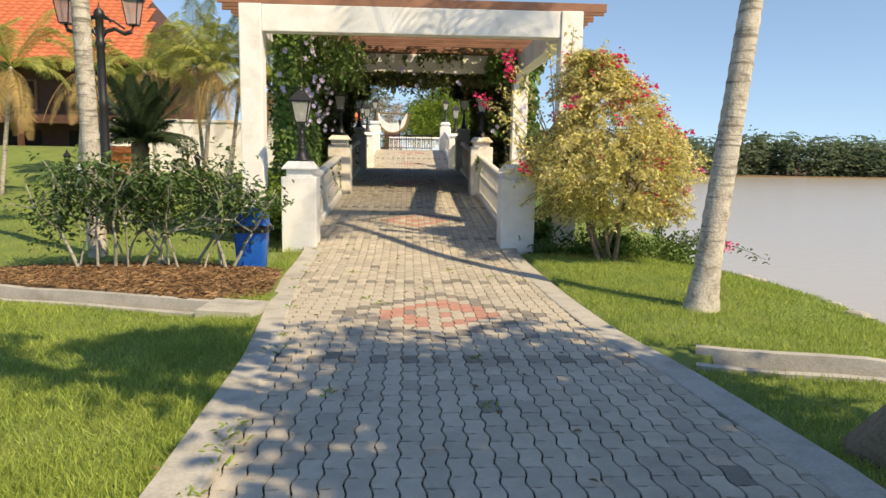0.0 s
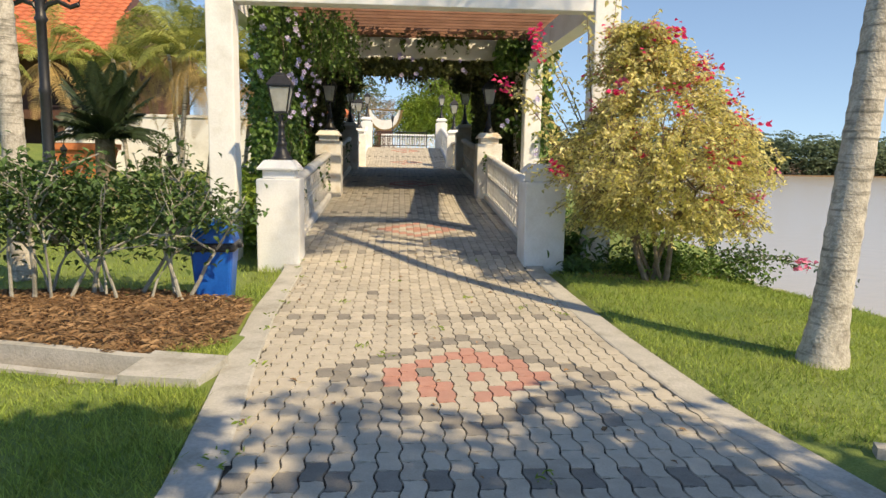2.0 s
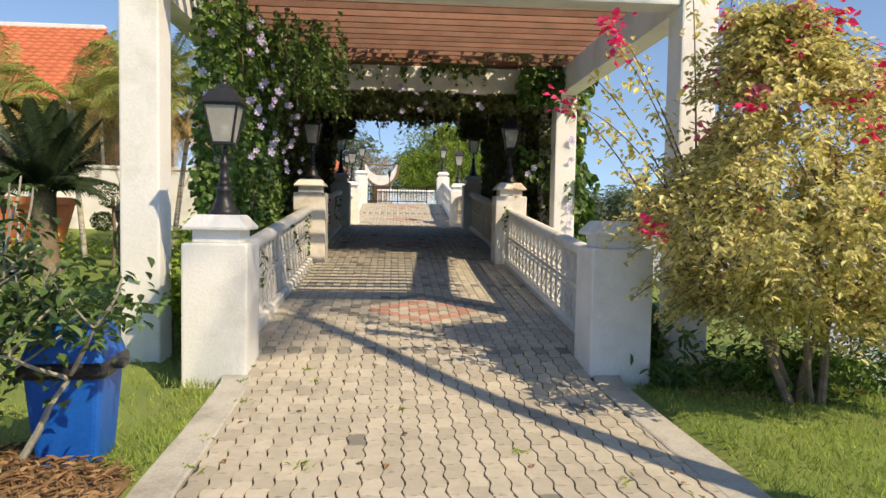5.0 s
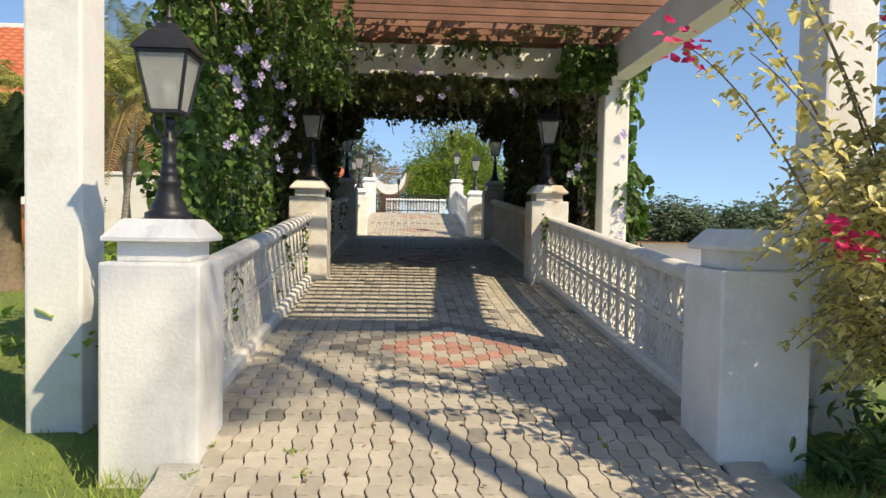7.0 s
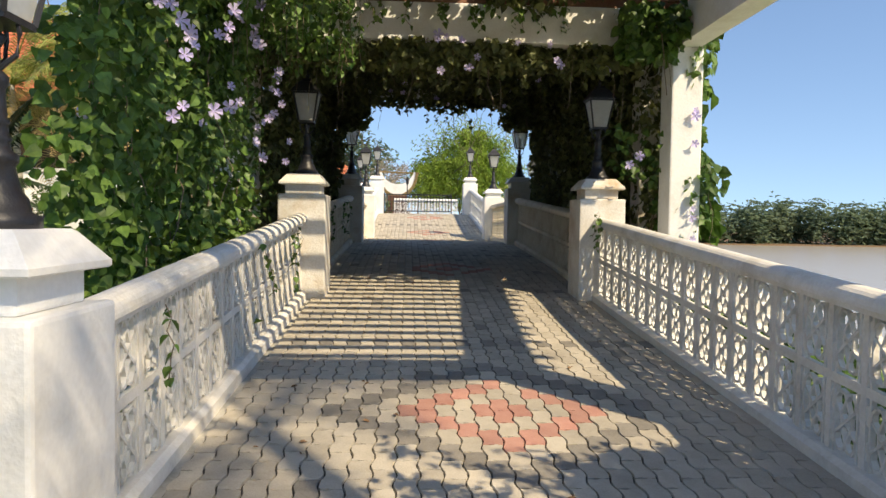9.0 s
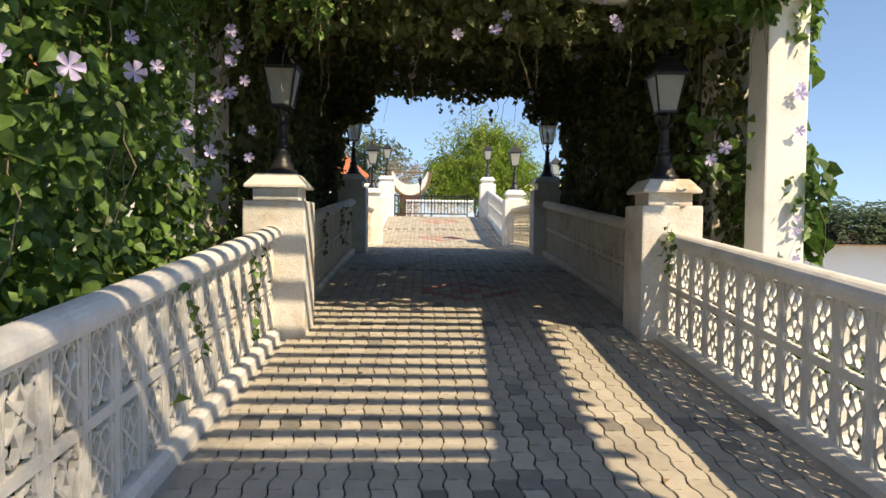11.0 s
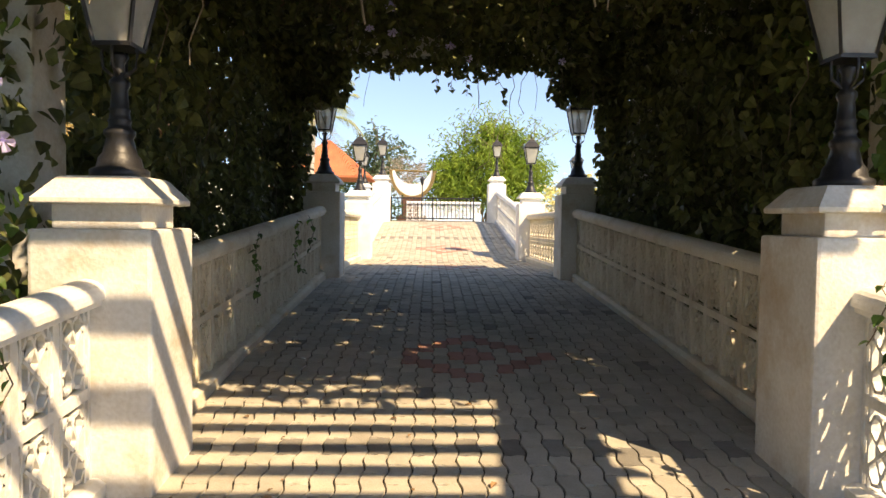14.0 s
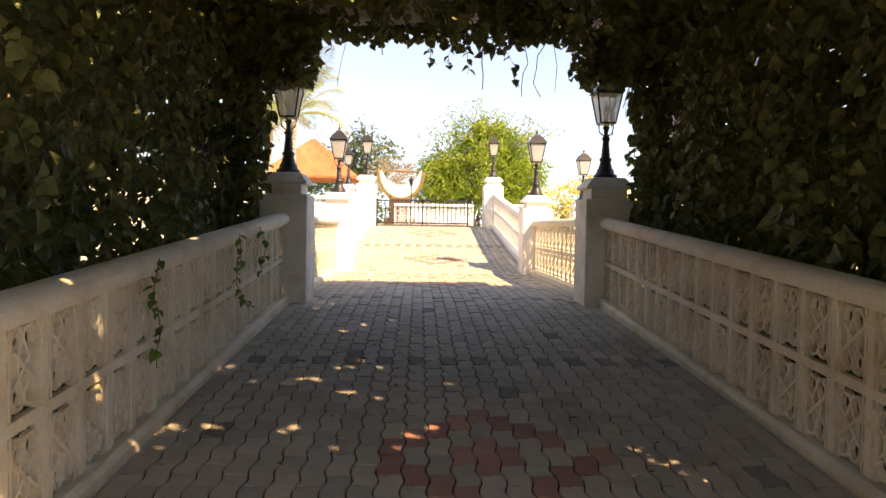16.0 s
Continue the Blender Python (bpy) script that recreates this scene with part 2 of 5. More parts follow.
# ---- mesh building ----
class Geo:
    """Collects the corners and faces of one mesh."""

    def __init__(self):
        self.v, self.f, self.m = [], [], []

    def poly(self, corners, faces, m=0):
        o = len(self.v)
        self.v += [tuple(c) for c in corners]
        self.f += [tuple(o + i for i in f) for f in faces]
        self.m += [m] * len(faces)
        return self

    def box(self, x0, x1, y0, y1, z0, z1, bev=0.0, m=0):
        b = min(bev, (x1 - x0) / 3, (y1 - y0) / 3, (z1 - z0) / 3)
        if b <= 0:
            c = [(x, y, z) for z in (z0, z1) for y in (y0, y1) for x in (x0, x1)]
            return self.poly(c, [(0, 2, 3, 1), (4, 5, 7, 6), (0, 1, 5, 4), (2, 6, 7, 3), (0, 4, 6, 2), (1, 3, 7, 5)], m)
        bm = bmesh.new()
        bmesh.ops.create_cube(bm, size=1)
        for v in bm.verts:
            v.co = Vector(((x0 + x1) / 2 + v.co.x * (x1 - x0), (y0 + y1) / 2 + v.co.y * (y1 - y0), (z0 + z1) / 2 + v.co.z * (z1 - z0)))
        bmesh.ops.bevel(bm, geom=bm.edges[:], offset=b, segments=2, affect="EDGES", profile=0.6)
        bm.verts.index_update()
        self.poly([v.co for v in bm.verts], [[v.index for v in f.verts] for f in bm.faces], m)
        bm.free()
        return self

    def rings(self, rings, closed=True, cap=True, m=0):
        """Skin over rings of equal count."""
        k = len(rings[0])
        faces = []
        for i in range(len(rings) - 1):
            for j in range(k if closed else k - 1):
                a, b = i * k + j, i * k + (j + 1) % k
                faces.append((a, b, b + k, a + k))
        if cap:
            faces.append(tuple(range(k))[::-1])
            faces.append(tuple((len(rings) - 1) * k + j for j in range(k)))
        return self.poly([c for r in rings for c in r], faces, m)

    def lathe(self, profile, sides=10, x=0, y=0, m=0, turn=0.0):
        return self.rings([[(x + r * math.cos(turn + 2 * math.pi * j / sides), y + r * math.sin(turn + 2 * math.pi * j / sides), z) for j in range(sides)] for r, z in profile], m=m)

    def tube(self, pts, radii, sides=6, m=0):
        pts = [Vector(p) for p in pts]
        rings = []
        for i, p in enumerate(pts):
            d = (pts[min(i + 1, len(pts) - 1)] - pts[max(i - 1, 0)]).normalized()
            u = d.cross(Vector((0.31, 0.2, 0.93) if abs(d.z) < 0.9 else (1, 0.1, 0))).normalized()
            w = d.cross(u)
            r = radii[i] if isinstance(radii, (list, tuple)) else radii
            rings.append([p + r * (math.cos(2 * math.pi * j / sides) * u + math.sin(2 * math.pi * j / sides) * w) for j in range(sides)])
        return self.rings(rings, m=m)

    def leaves(self, rng, centres, size, m=0, droop=0.3, shape="heart", up=0.25, normals=None):
        """One small folded leaf at each place."""
        prof = {"heart": ((0.0, 0.0), (0.42, 0.2), (0.38, 0.5), (0.0, 1.0)), "oval": ((0.0, 0.0), (0.26, 0.3), (0.24, 0.65), (0.0, 1.0)), "blade": ((0, 0), (0.09, 0.25), (0.07, 0.6), (0, 1))}[shape]
        for i, c in enumerate(centres):
            a = rng.uniform(0, 2 * math.pi)
            d = Vector((math.cos(a), math.sin(a), rng.uniform(-1, 0.5) * (droop + 0.3) - droop)).normalized()
            side = d.cross(Vector((rng.gauss(0, up), rng.gauss(0, up), 1)))
            if normals is not None:
                side = d.cross(normals[i] + Vector((rng.gauss(0, 0.5), rng.gauss(0, 0.5), rng.gauss(0, 0.5))))
            if side.length < 1e-3:
                side = Vector((1, 0, 0))
            side.normalize()
            nor = side.cross(d)
            s = size * rng.uniform(0.6, 1.3)
            c = Vector(c)
            pts = [c]
            for w, l in prof[1:3]:
                pts += [c + s * (l * d + w * side + 0.12 * nor), c + s * (l * d - 0.03 * nor), c + s * (l * d - w * side + 0.12 * nor)]
            pts.append(c + s * (d - 0.1 * nor))
            self.poly(pts, [(0, 2, 1), (0, 3, 2), (1, 2, 5, 4), (2, 3, 6, 5), (4, 5, 7), (5, 6, 7)], m)
        return self

    def mesh(self, name, mats, smooth=False):
        me = bpy.data.meshes.new(name)
        me.from_pydata(self.v, [], self.f)
        for k in mats if isinstance(mats, (list, tuple)) else [mats]:
            me.materials.append(k)
        me.polygons.foreach_set("material_index", self.m)
        if smooth:
            me.polygons.foreach_set("use_smooth", [True] * len(self.f))
        me.update()
        return me


def part(name, geo, material, parent, label="", smooth=False):
    ob = new(name, geo if isinstance(geo, bpy.types.Mesh) else geo.mesh(name, material, smooth))
    ob.parent = parent
    if label:
        ob["label"] = label
    return ob


def thing(name, label, category, at=(0, 0, 0), turn=0.0, group="", kind=""):
    ob = new(name)
    ob.empty_display_size = 0.2
    ob.matrix_basis = pose(*at, 0, 0, turn)
    return tagged(ob, label, category, group, kind)


def structure(name, geo, material, label, category, smooth=False):
    return tagged(new(name, geo.mesh(name, material, smooth)), label, category, "", "structure")


# ---- the ground's height along the way ----
KNOTS_Y = np.array([-40, 3, 5.5, 8, 10, 11.2, 12, 14, 16.6, 18, 21, 24.4, 27, 29.5, 32, 36.5, 40, 80])
KNOTS_Z = np.array([0, 0, -0.07, -0.12, -0.1, -0.06, 0.05, 0.2, 0.38, 0.5, 0.76, 0.95, 0.95, 0.9, 1.15, 1.71, 1.75, 1.75])


def floor_z(y):
    return float(np.mean([np.interp(y + d, KNOTS_Y, KNOTS_Z) for d in (-0.5, -0.25, 0, 0.25, 0.5)]))


def ground_z(x, y):
    """The lawn: level with the path, falling to the river bank on one side."""
    z = -0.06 - 0.03 * max(0, min(1, (y - 3) / 4))
    edge = 5.4 + 0.25 * math.sin(y * 0.9) + max(0.0, (y - 12) * 0.12)
    if x > edge - 1.6:
        k = min(1, (x - edge + 1.6) / 1.6)
        z -= 0.28 * k
    if x > edge:
        z -= min(3.0, (x - edge) * 1.1)
    if y > 28:
        z += min(1.7, (y - 28) * 0.22) if x < 3.5 else min(1.5, (y - 28) * 0.2) * max(0, 1 - (x - 3.5) / 3)
    return z + 0.02 * math.sin(x * 2.1) * math.sin(y * 1.7)


PATH_L = [(-30, -1.0), (3, -1.0), (5.3, -1.1), (7.5, -1.34), (9, -1.46), (11.2, -1.5), (11.9, -1.62), (60, -1.62)]
PATH_R = [(-30, 2.05), (3.2, 2.05), (4.9, 1.95), (6.2, 1.78), (8, 1.72), (11.2, 1.62), (11.9, 1.74), (24, 1.8), (60, 1.84)]


def left_edge(y):
    return float(np.interp(y, *zip(*PATH_L)))


def right_edge(y):
    return float(np.interp(y, *zip(*PATH_R)))


def axis(*spans):
    out = []
    for a, b, s in spans:
        n = max(1, round((b - a) / s))
        out += [a + (b - a) * i / n for i in range(n)]
    return out + [spans[-1][1]]


xs = axis((-900, -60, 120), (-60, -10, 5), (-10, -2, 0.5), (-2, 3, 0.25), (3, 10, 0.3), (10, 60, 10), (60, 140, 40), (140, 900, 120))
ys = axis((-300, -20, 40), (-20, 0, 2), (0, 3, 0.4), (3, 10, 0.1), (10, 16, 0.4), (16, 44, 1), (44, 100, 8), (100, 900, 160))
g = Geo()
rows = []
for y in ys:
    for x in xs:
        z = ground_z(x, y)
        if left_edge(y) - 0.12 < x < right_edge(y) + 0.12 and y < 11.6:
            z = min(z, floor_z(y) - 0.1)
        elif -2.2 < x < 2.4 and 11.6 <= y:
            z = min(z, floor_z(y) - 0.35)
        for x0_, y0_, k_, s_ in ((-1.6, 6.95, -0.2828, -1), (2.3, 5.3, -0.3953, 1)):
            if s_ * (x - x0_) > 0 and abs(x) < 9.5 and abs(y - y0_ - (x - (-1.75 if s_ < 0 else 2.3)) * k_) < 0.16:
                z -= 0.4
        rows.append((x, y, z))
w = len(xs)
g.poly(rows, [(j * w + i, j * w + i + 1, (j + 1) * w + i + 1, (j + 1) * w + i) for j in range(len(ys) - 1) for i in range(w - 1)])
structure("ground", g, GRASS, "green lawn with dry yellowish patches sloping to the river", "lawn", True)
g = Geo().poly([(5, -900, -2.0), (900, -900, -2.0), (900, 900, -2.0), (5, 900, -2.0)], [(0, 1, 2, 3)])
structure("water", g, WATER, "calm muddy brown river reflecting the sky", "river")

# bed of sand under the pavers, and concrete edging
g = Geo()
ysp = axis((-30, 0, 2), (0, 40, 0.4), (40, 60, 4))
g.poly([c for y in ysp for c in ((left_edge(y) + 0.02, y, floor_z(y) - 0.02), (right_edge(y) - 0.02, y, floor_z(y) - 0.02))],
       [(2 * i, 2 * i + 1, 2 * i + 3, 2 * i + 2) for i in range(len(ysp) - 1)])
pavement = structure("pavement", g, SAND, "walkway of grey interlocking concrete pavers with red diamond motifs", "walkway")
for name, edge, s in (("kerb_left", left_edge, -1), ("kerb_right", right_edge, 1)):
    g = Geo()
    yy = [y for y in ysp if y < 11.3] + [11.38]
    g.rings([[(edge(y) - s * 0.09, y, floor_z(y) - 0.3), (edge(y) - s * 0.09, y, floor_z(y) + 0.003), (edge(y) - s * 0.075, y, floor_z(y) + 0.009), (edge(y) + s * 0.15, y, floor_z(y) + 0.012), (edge(y) + s * 0.17, y, floor_z(y) - 0.3)][:: -s] for y in yy])
    structure(name, g, CONCRETE, "worn pale concrete edging strip beside the pavers", "kerb")
# deck of the bridge
g = Geo()
yb = [y for y in ysp if 11.4 <= y <= 40]
g.rings([[(-2.0, y, floor_z(y) - 0.34), (2.15, y, floor_z(y) - 0.34), (2.15, y, floor_z(y) - 0.024), (-2.0, y, floor_z(y) - 0.024)] for y in yb])
structure("bridge_deck", g, CONCRETE, "concrete bridge deck under the pavers", "bridge")


# ---- walls: the pillars and railings ----
PY = [11.68, 18.05, 24.68, 29.75, 36.9]
PXL = [-1.755, -1.72, -1.72, -1.72, -1.72]
PXR = [1.81, 1.86, 1.93, 1.98, 1.92]


def pillar(at, material, label, h=1.45, tall_base=0.3):
    p = thing("pillar", label, "pillar", at, 0, "pillars of the bridge")
    part("shaft", Geo().box(-0.278, 0.278, -0.278, 0.278, -tall_base, 1.2 * h / 1.45, 0.018), material, p)
    z = 1.2 * h / 1.45
    g = Geo().box(-0.205, 0.205, -0.205, 0.205, z, z + 0.12, 0.012)
    part("neck", g, material, p)
    g = Geo().rings([[(-a, -a, zz), (a, -a, zz), (a, a, zz), (-a, a, zz)] for a, zz in ((0.2, z + 0.112), (0.262, z + 0.114), (0.268, z + 0.12), (0.268, z + 0.14), (0.262, z + 0.147), (0.19, z + 0.235), (0.175, z + 0.245))])
    part("cap", g, material, p)
    return p


def lamp_thing():
    """Black lantern on a short turned post."""
    p = thing("lantern", "black cast-iron lantern with frosted panes on a pillar", "lamp", group="lanterns of the bridge")
    part("post", Geo().lathe([(0.16, 0), (0.16, 0.035), (0.125, 0.05), (0.115, 0.09), (0.095, 0.11), (0.072, 0.18), (0.085, 0.195), (0.085, 0.215), (0.062, 0.23), (0.058, 0.25), (0.066, 0.26), (0.056, 0.27), (0.052, 0.3), (0.06, 0.31), (0.05, 0.32), (0.044, 0.4), (0.056, 0.42), (0.056, 0.44), (0.03, 0.46), (0.03, 0.52), (0.05, 0.55), (0.03, 0.57)], 12), IRON, p, "", True)
    g = Geo()
    for sx in (-1, 1):
        g.tube([(0.03 * sx, 0, 0.46), (0.09 * sx, 0, 0.5), (0.1 * sx, 0, 0.56), (0.09 * sx, 0, 0.6)], 0.009, 5)
        g.tube([(0, 0.03 * sx, 0.46), (0, 0.09 * sx, 0.5), (0, 0.1 * sx, 0.56), (0, 0.09 * sx, 0.6)], 0.009, 5)
    part("bracket", g, IRON, p)
    g = Geo().box(-0.105, 0.105, -0.105, 0.105, 0.585, 0.605)
    g.box(-0.175, 0.175, -0.175, 0.175, 0.9, 0.925, 0.006)
    for sx in (-1, 1):
        for sy in (-1, 1):
            g.tube([(0.1 * sx, 0.1 * sy, 0.6), (0.165 * sx, 0.165 * sy, 0.905)], 0.012, 4)
    part("frame", g, IRON, p)
    for k in range(4):
        c, s = (1, 0, -1, 0)[k], (0, 1, 0, -1)[k]
        q = []
        for a, z in ((0.092, 0.607), (0.157, 0.899)):
            for t in (0, 0.004):
                for e in (-1, 1):
                    q.append((c * (a + t) - s * e * (a - 0.006), s * (a + t) + c * e * (a - 0.006), z))
        part("pane", Geo().poly(q, [(0, 1, 5, 4), (2, 6, 7, 3), (0, 4, 6, 2), (1, 3, 7, 5), (0, 2, 3, 1), (4, 5, 7, 6)]), FROST, p, "frosted white pane")
    part("bulb", Geo().lathe([(0.02, 0.606), (0.022, 0.66), (0.045, 0.7), (0.045, 0.76), (0.015, 0.79)], 8), WHITE, p, "white lamp bulb", True)
    g = Geo().rings([[(-a, -a, z), (a, -a, z), (a, a, z), (-a, a, z)] for a, z in ((0.195, 0.92), (0.19, 0.935), (0.11, 1.03), (0.075, 1.05), (0.06, 1.08))])
    g.lathe([(0.035, 1.075), (0.02, 1.1), (0.03, 1.12), (0.012, 1.15), (0.003, 1.19)], 8)
    part("hood", g, IRON, p)
    return p


lamp0 = None


def lamp_at(x, y, z, turn=0.0, s=1.0):
    global lamp0
    if lamp0 is None:
        lamp0 = lamp_thing()
        lamp0.matrix_basis = pose(x, y, z, 0, 0, turn)
        lamp0.scale = (0.86, 0.86, 1.06)
        return lamp0
    ob = copy_thing(lamp0, pose(x, y, z, 0, 0, turn))
    ob.scale = (0.86 * s, 0.86 * s, 1.06 * s)
    return ob


def bar(g, a, b, w, y0, y1):
    """A flat bar from a to b in the x-z plane, w wide."""
    a, b = Vector((a[0], 0, a[1])), Vector((b[0], 0, b[1]))
    d = (b - a).normalized()
    n = Vector((-d.z, 0, d.x)) * (w / 2)
    a, b = a - d * w * 0.3, b + d * w * 0.3
    c = [p + Vector((0, y, 0)) for y in (y0, y1) for p in (a - n, b - n, b + n, a + n)]
    g.poly(c, [(0, 1, 2, 3), (7, 6, 5, 4), (0, 4, 5, 1), (1, 5, 6, 2), (2, 6, 7, 3), (3, 7, 4, 0)])


def panel_geo(cell, z0, z1):
    """One deep pierced block: two motifs of crossing strands, one above the other, between broad uprights with small square holes."""
    g = Geo()
    zm = (z0 + z1) / 2
    h = cell / 2
    D = 0.019
    for s in (-1, 1):
        g.box(min(s * h, s * (h - 0.022)), max(s * h, s * (h - 0.022)), -D, D, z0, z1)
        g.box(min(s * (h - 0.042), s * (h - 0.056)), max(s * (h - 0.042), s * (h - 0.056)), -D + 0.004, D - 0.004, z0, z1)
    g.box(-h, h, -D + 0.001, D - 0.001, zm - 0.026, zm + 0.026)
    w = h - 0.058
    for za, zb in ((z0, zm - 0.026), (zm + 0.026, z1)):
        zc, k = (za + zb) / 2, (zb - za) / 2
        for lo, hi in ((za + 0.04, zc - 0.03), (zc + 0.03, zb - 0.04)):
            for s in (-1, 1):
                g.box(min(s * (h - 0.018), s * (h - 0.046)), max(s * (h - 0.018), s * (h - 0.046)), -D + 0.008, D - 0.008, lo + 0.012, hi - 0.004)
        for s in (-1, 1):
            p = [(0.2 * w * s, zc + 0.8 * k), (0.62 * w * s, zc + 0.84 * k), (0.95 * w * s, zc + 0.62 * k), (0.95 * w * s, zc + 0.42 * k), (0.0, zc), (-0.95 * w * s, zc - 0.42 * k), (-0.95 * w * s, zc - 0.62 * k), (-0.62 * w * s, zc - 0.84 * k), (-0.2 * w * s, zc - 0.8 * k)]
            for a, b in zip(p, p[1:]):
                bar(g, a, b, 0.015, -D + 0.003 + 0.001 * s, D - 0.003 - 0.001 * s)
            q = [(0.2 * w * s, zc + 0.8 * k), (-0.42 * w * s, zc + 0.17 * k), (-0.42 * w * s, zc - 0.17 * k), (0.2 * w * s, zc - 0.8 * k)]
            for a, b in zip(q, q[1:]):
                bar(g, a, b, 0.014, -D + 0.006 + 0.001 * s, D - 0.006 - 0.001 * s)
            g.box(min(s * w, s * 0.92 * w), max(s * (w + 0.004), s * 0.92 * w), -D + 0.01, D - 0.01, zc + 0.42 * k, zc + 0.62 * k)
            g.box(min(s * w, s * 0.92 * w), max(s * (w + 0.004), s * 0.92 * w), -D + 0.01, D - 0.01, zc - 0.62 * k, zc - 0.42 * k)
    return g


def railing(x, y0, y1, z0, z1, material, label, height=1.0):
    """A parapet along y from pillar to pillar, which follows the slope."""
    r = thing("railing", label, "railing", (x, y0, z0), 0, "railings of the bridge")
    L, slope = y1 - y0, (z1 - z0) / (y1 - y0)

    def sheared(g):
        g.v = [(a, b, c + b * slope) for a, b, c in g.v]
        return g
    ny = 24

    def extrude(profile):
        return Geo().rings([[(a, L * i / ny, c) for a, c in profile] for i in range(ny + 1)])
    part("plinth", sheared(extrude([(-0.085, -0.3), (0.085, -0.3), (0.085, 0.065), (0.05, 0.09), (-0.05, 0.09), (-0.085, 0.065)])), material, r)
    top = height - 0.12
    prof = [(-0.07, top), (0.07, top), (0.075, top + 0.025), (0.09, top + 0.03)] + [(0.09 * math.cos(a), top + 0.05 + 0.07 * math.sin(a)) for a in [math.pi * i / 10 for i in range(11)]] + [(-0.09, top + 0.03), (-0.075, top + 0.025)]
    part("handrail", sheared(extrude(prof)), material, r, "rounded coping")
    n = max(1, round(L / 0.295))
    cell = L / n
    g = panel_geo(cell, 0.088, top)
    g.v = [(b, a, c + a * slope) for a, b, c in g.v]
    g.f = [f[::-1] for f in g.f]
    me = g.mesh("panel", material)
    for i in range(n):
        yy = cell * (i + 0.5)
        part("panel", me, material, r).location = (0, yy, yy * slope)
    return r


DESC = ["white-painted masonry pillar with a pyramid cap", "white-painted pillar with ochre weather stains", "grey-shaded painted pillar under the vines", "bright white pillar with a lantern in the sun", "white pillar beside the iron gate"]
for i, y in enumerate(PY):
    z = floor_z(y) if i else -0.09
    m = (WHITE, OLD_WHITE, OLD_WHITE, WHITE, WHITE)[i]
    pillar((PXL[i], y, z), m, DESC[i])
    pillar((PXR[i], y, z), m if i else WHITE, DESC[i] if i else "white-painted pillar with a chipped cap beside a flowering shrub")
    lamp_at(PXL[i] + 0.02, y, z + 1.443)
    if i:
        lamp_at(PXR[i], y, z + 1.443)
for i in range(4):
    for x in ((PXL[i] + PXL[i + 1]) / 2, (PXR[i] + PXR[i + 1]) / 2):
        a, b = PY[i] + 0.276, PY[i + 1] - 0.276
        railing(x, a, b, floor_z(a), floor_z(b), (RAIL_WHITE, RAIL_OLD, RAIL_OLD, WHITE)[i], "cream-stained pierced masonry railing in the shade of the vines" if i in (1, 2) else "white pierced masonry railing with geometric lattice panels")

# ---- pergola ----
COLX = 2.64
pergola = thing("pergola", "white concrete pergola with red-brown timber slats overhead", "pergola")
FR = [(12.35, 3.5), (17.75, 3.48), (24.25, 3.98)]
for y, zb in FR:
    for x in (-COLX, COLX + 0.13):
        part("column", Geo().box(x - 0.185, x + 0.185, y - 0.185, y + 0.185, -0.5, zb + 0.44, 0.02), WHITE, pergola)
    part("cross_beam", Geo().box(-COLX + 0.188, COLX - 0.058, y - 0.15, y + 0.15, zb, zb + 0.437, 0.015), WHITE, pergola)
for x in (-COLX, COLX + 0.13):
    part("column", Geo().box(x - 0.185, x + 0.185, 18.66, 19.03, -0.5, 3.56, 0.02), OLD_WHITE, pergola, "stained cream column")
for (ya, za), (yb2, zb2) in zip(FR, FR[1:]):
    for x in (-COLX, COLX + 0.13):
        part("side_beam", Geo().rings([[(x - 0.14, y, z), (x + 0.14, y, z), (x + 0.14, y, z + 0.43), (x - 0.14, y, z + 0.43)] for y, z in ((ya + 0.188, za), (yb2 - 0.188, zb2))]), WHITE, pergola)
slat = Geo().box(-3.2, 3.35, -0.022, 0.022, 0, 0.14, 0.006).mesh("slat", WOOD)
rs = random.Random(5)
y = 12.24
while y < 24.6:
    z = float(np.interp(y, [f[0] for f in FR], [f[1] for f in FR])) + 0.442
    s = part("slat", slat, WOOD, pergola)
    s.matrix_basis = pose(rs.uniform(-0.06, 0.06), y, z, rs.uniform(-3, 3), 0, rs.uniform(-0.3, 0.3))
    y += 0.3


# ---- vines ----
def flower_geo(r=0.043):
    g = Geo()
    for k in range(5):
        a = 2 * math.pi * k / 5
        d, s = Vector((math.cos(a), math.sin(a), 0)), Vector((-math.sin(a), math.cos(a), 0))
        g.poly([(0, 0, -0.4 * r), d * 0.5 * r + s * 0.3 * r, d * r + s * 0.42 * r + Vector((0, 0, 0.15 * r)), d * 1.12 * r, d * r - s * 0.42 * r + Vector((0, 0, 0.15 * r)), d * 0.5 * r - s * 0.3 * r],
               [(0, 5, 4, 3), (0, 3, 2, 1)])
    g.lathe([(0.02 * r, -1.0 * r), (0.18 * r, -0.9 * r), (0.25 * r, -0.35 * r)], 5)
    return g


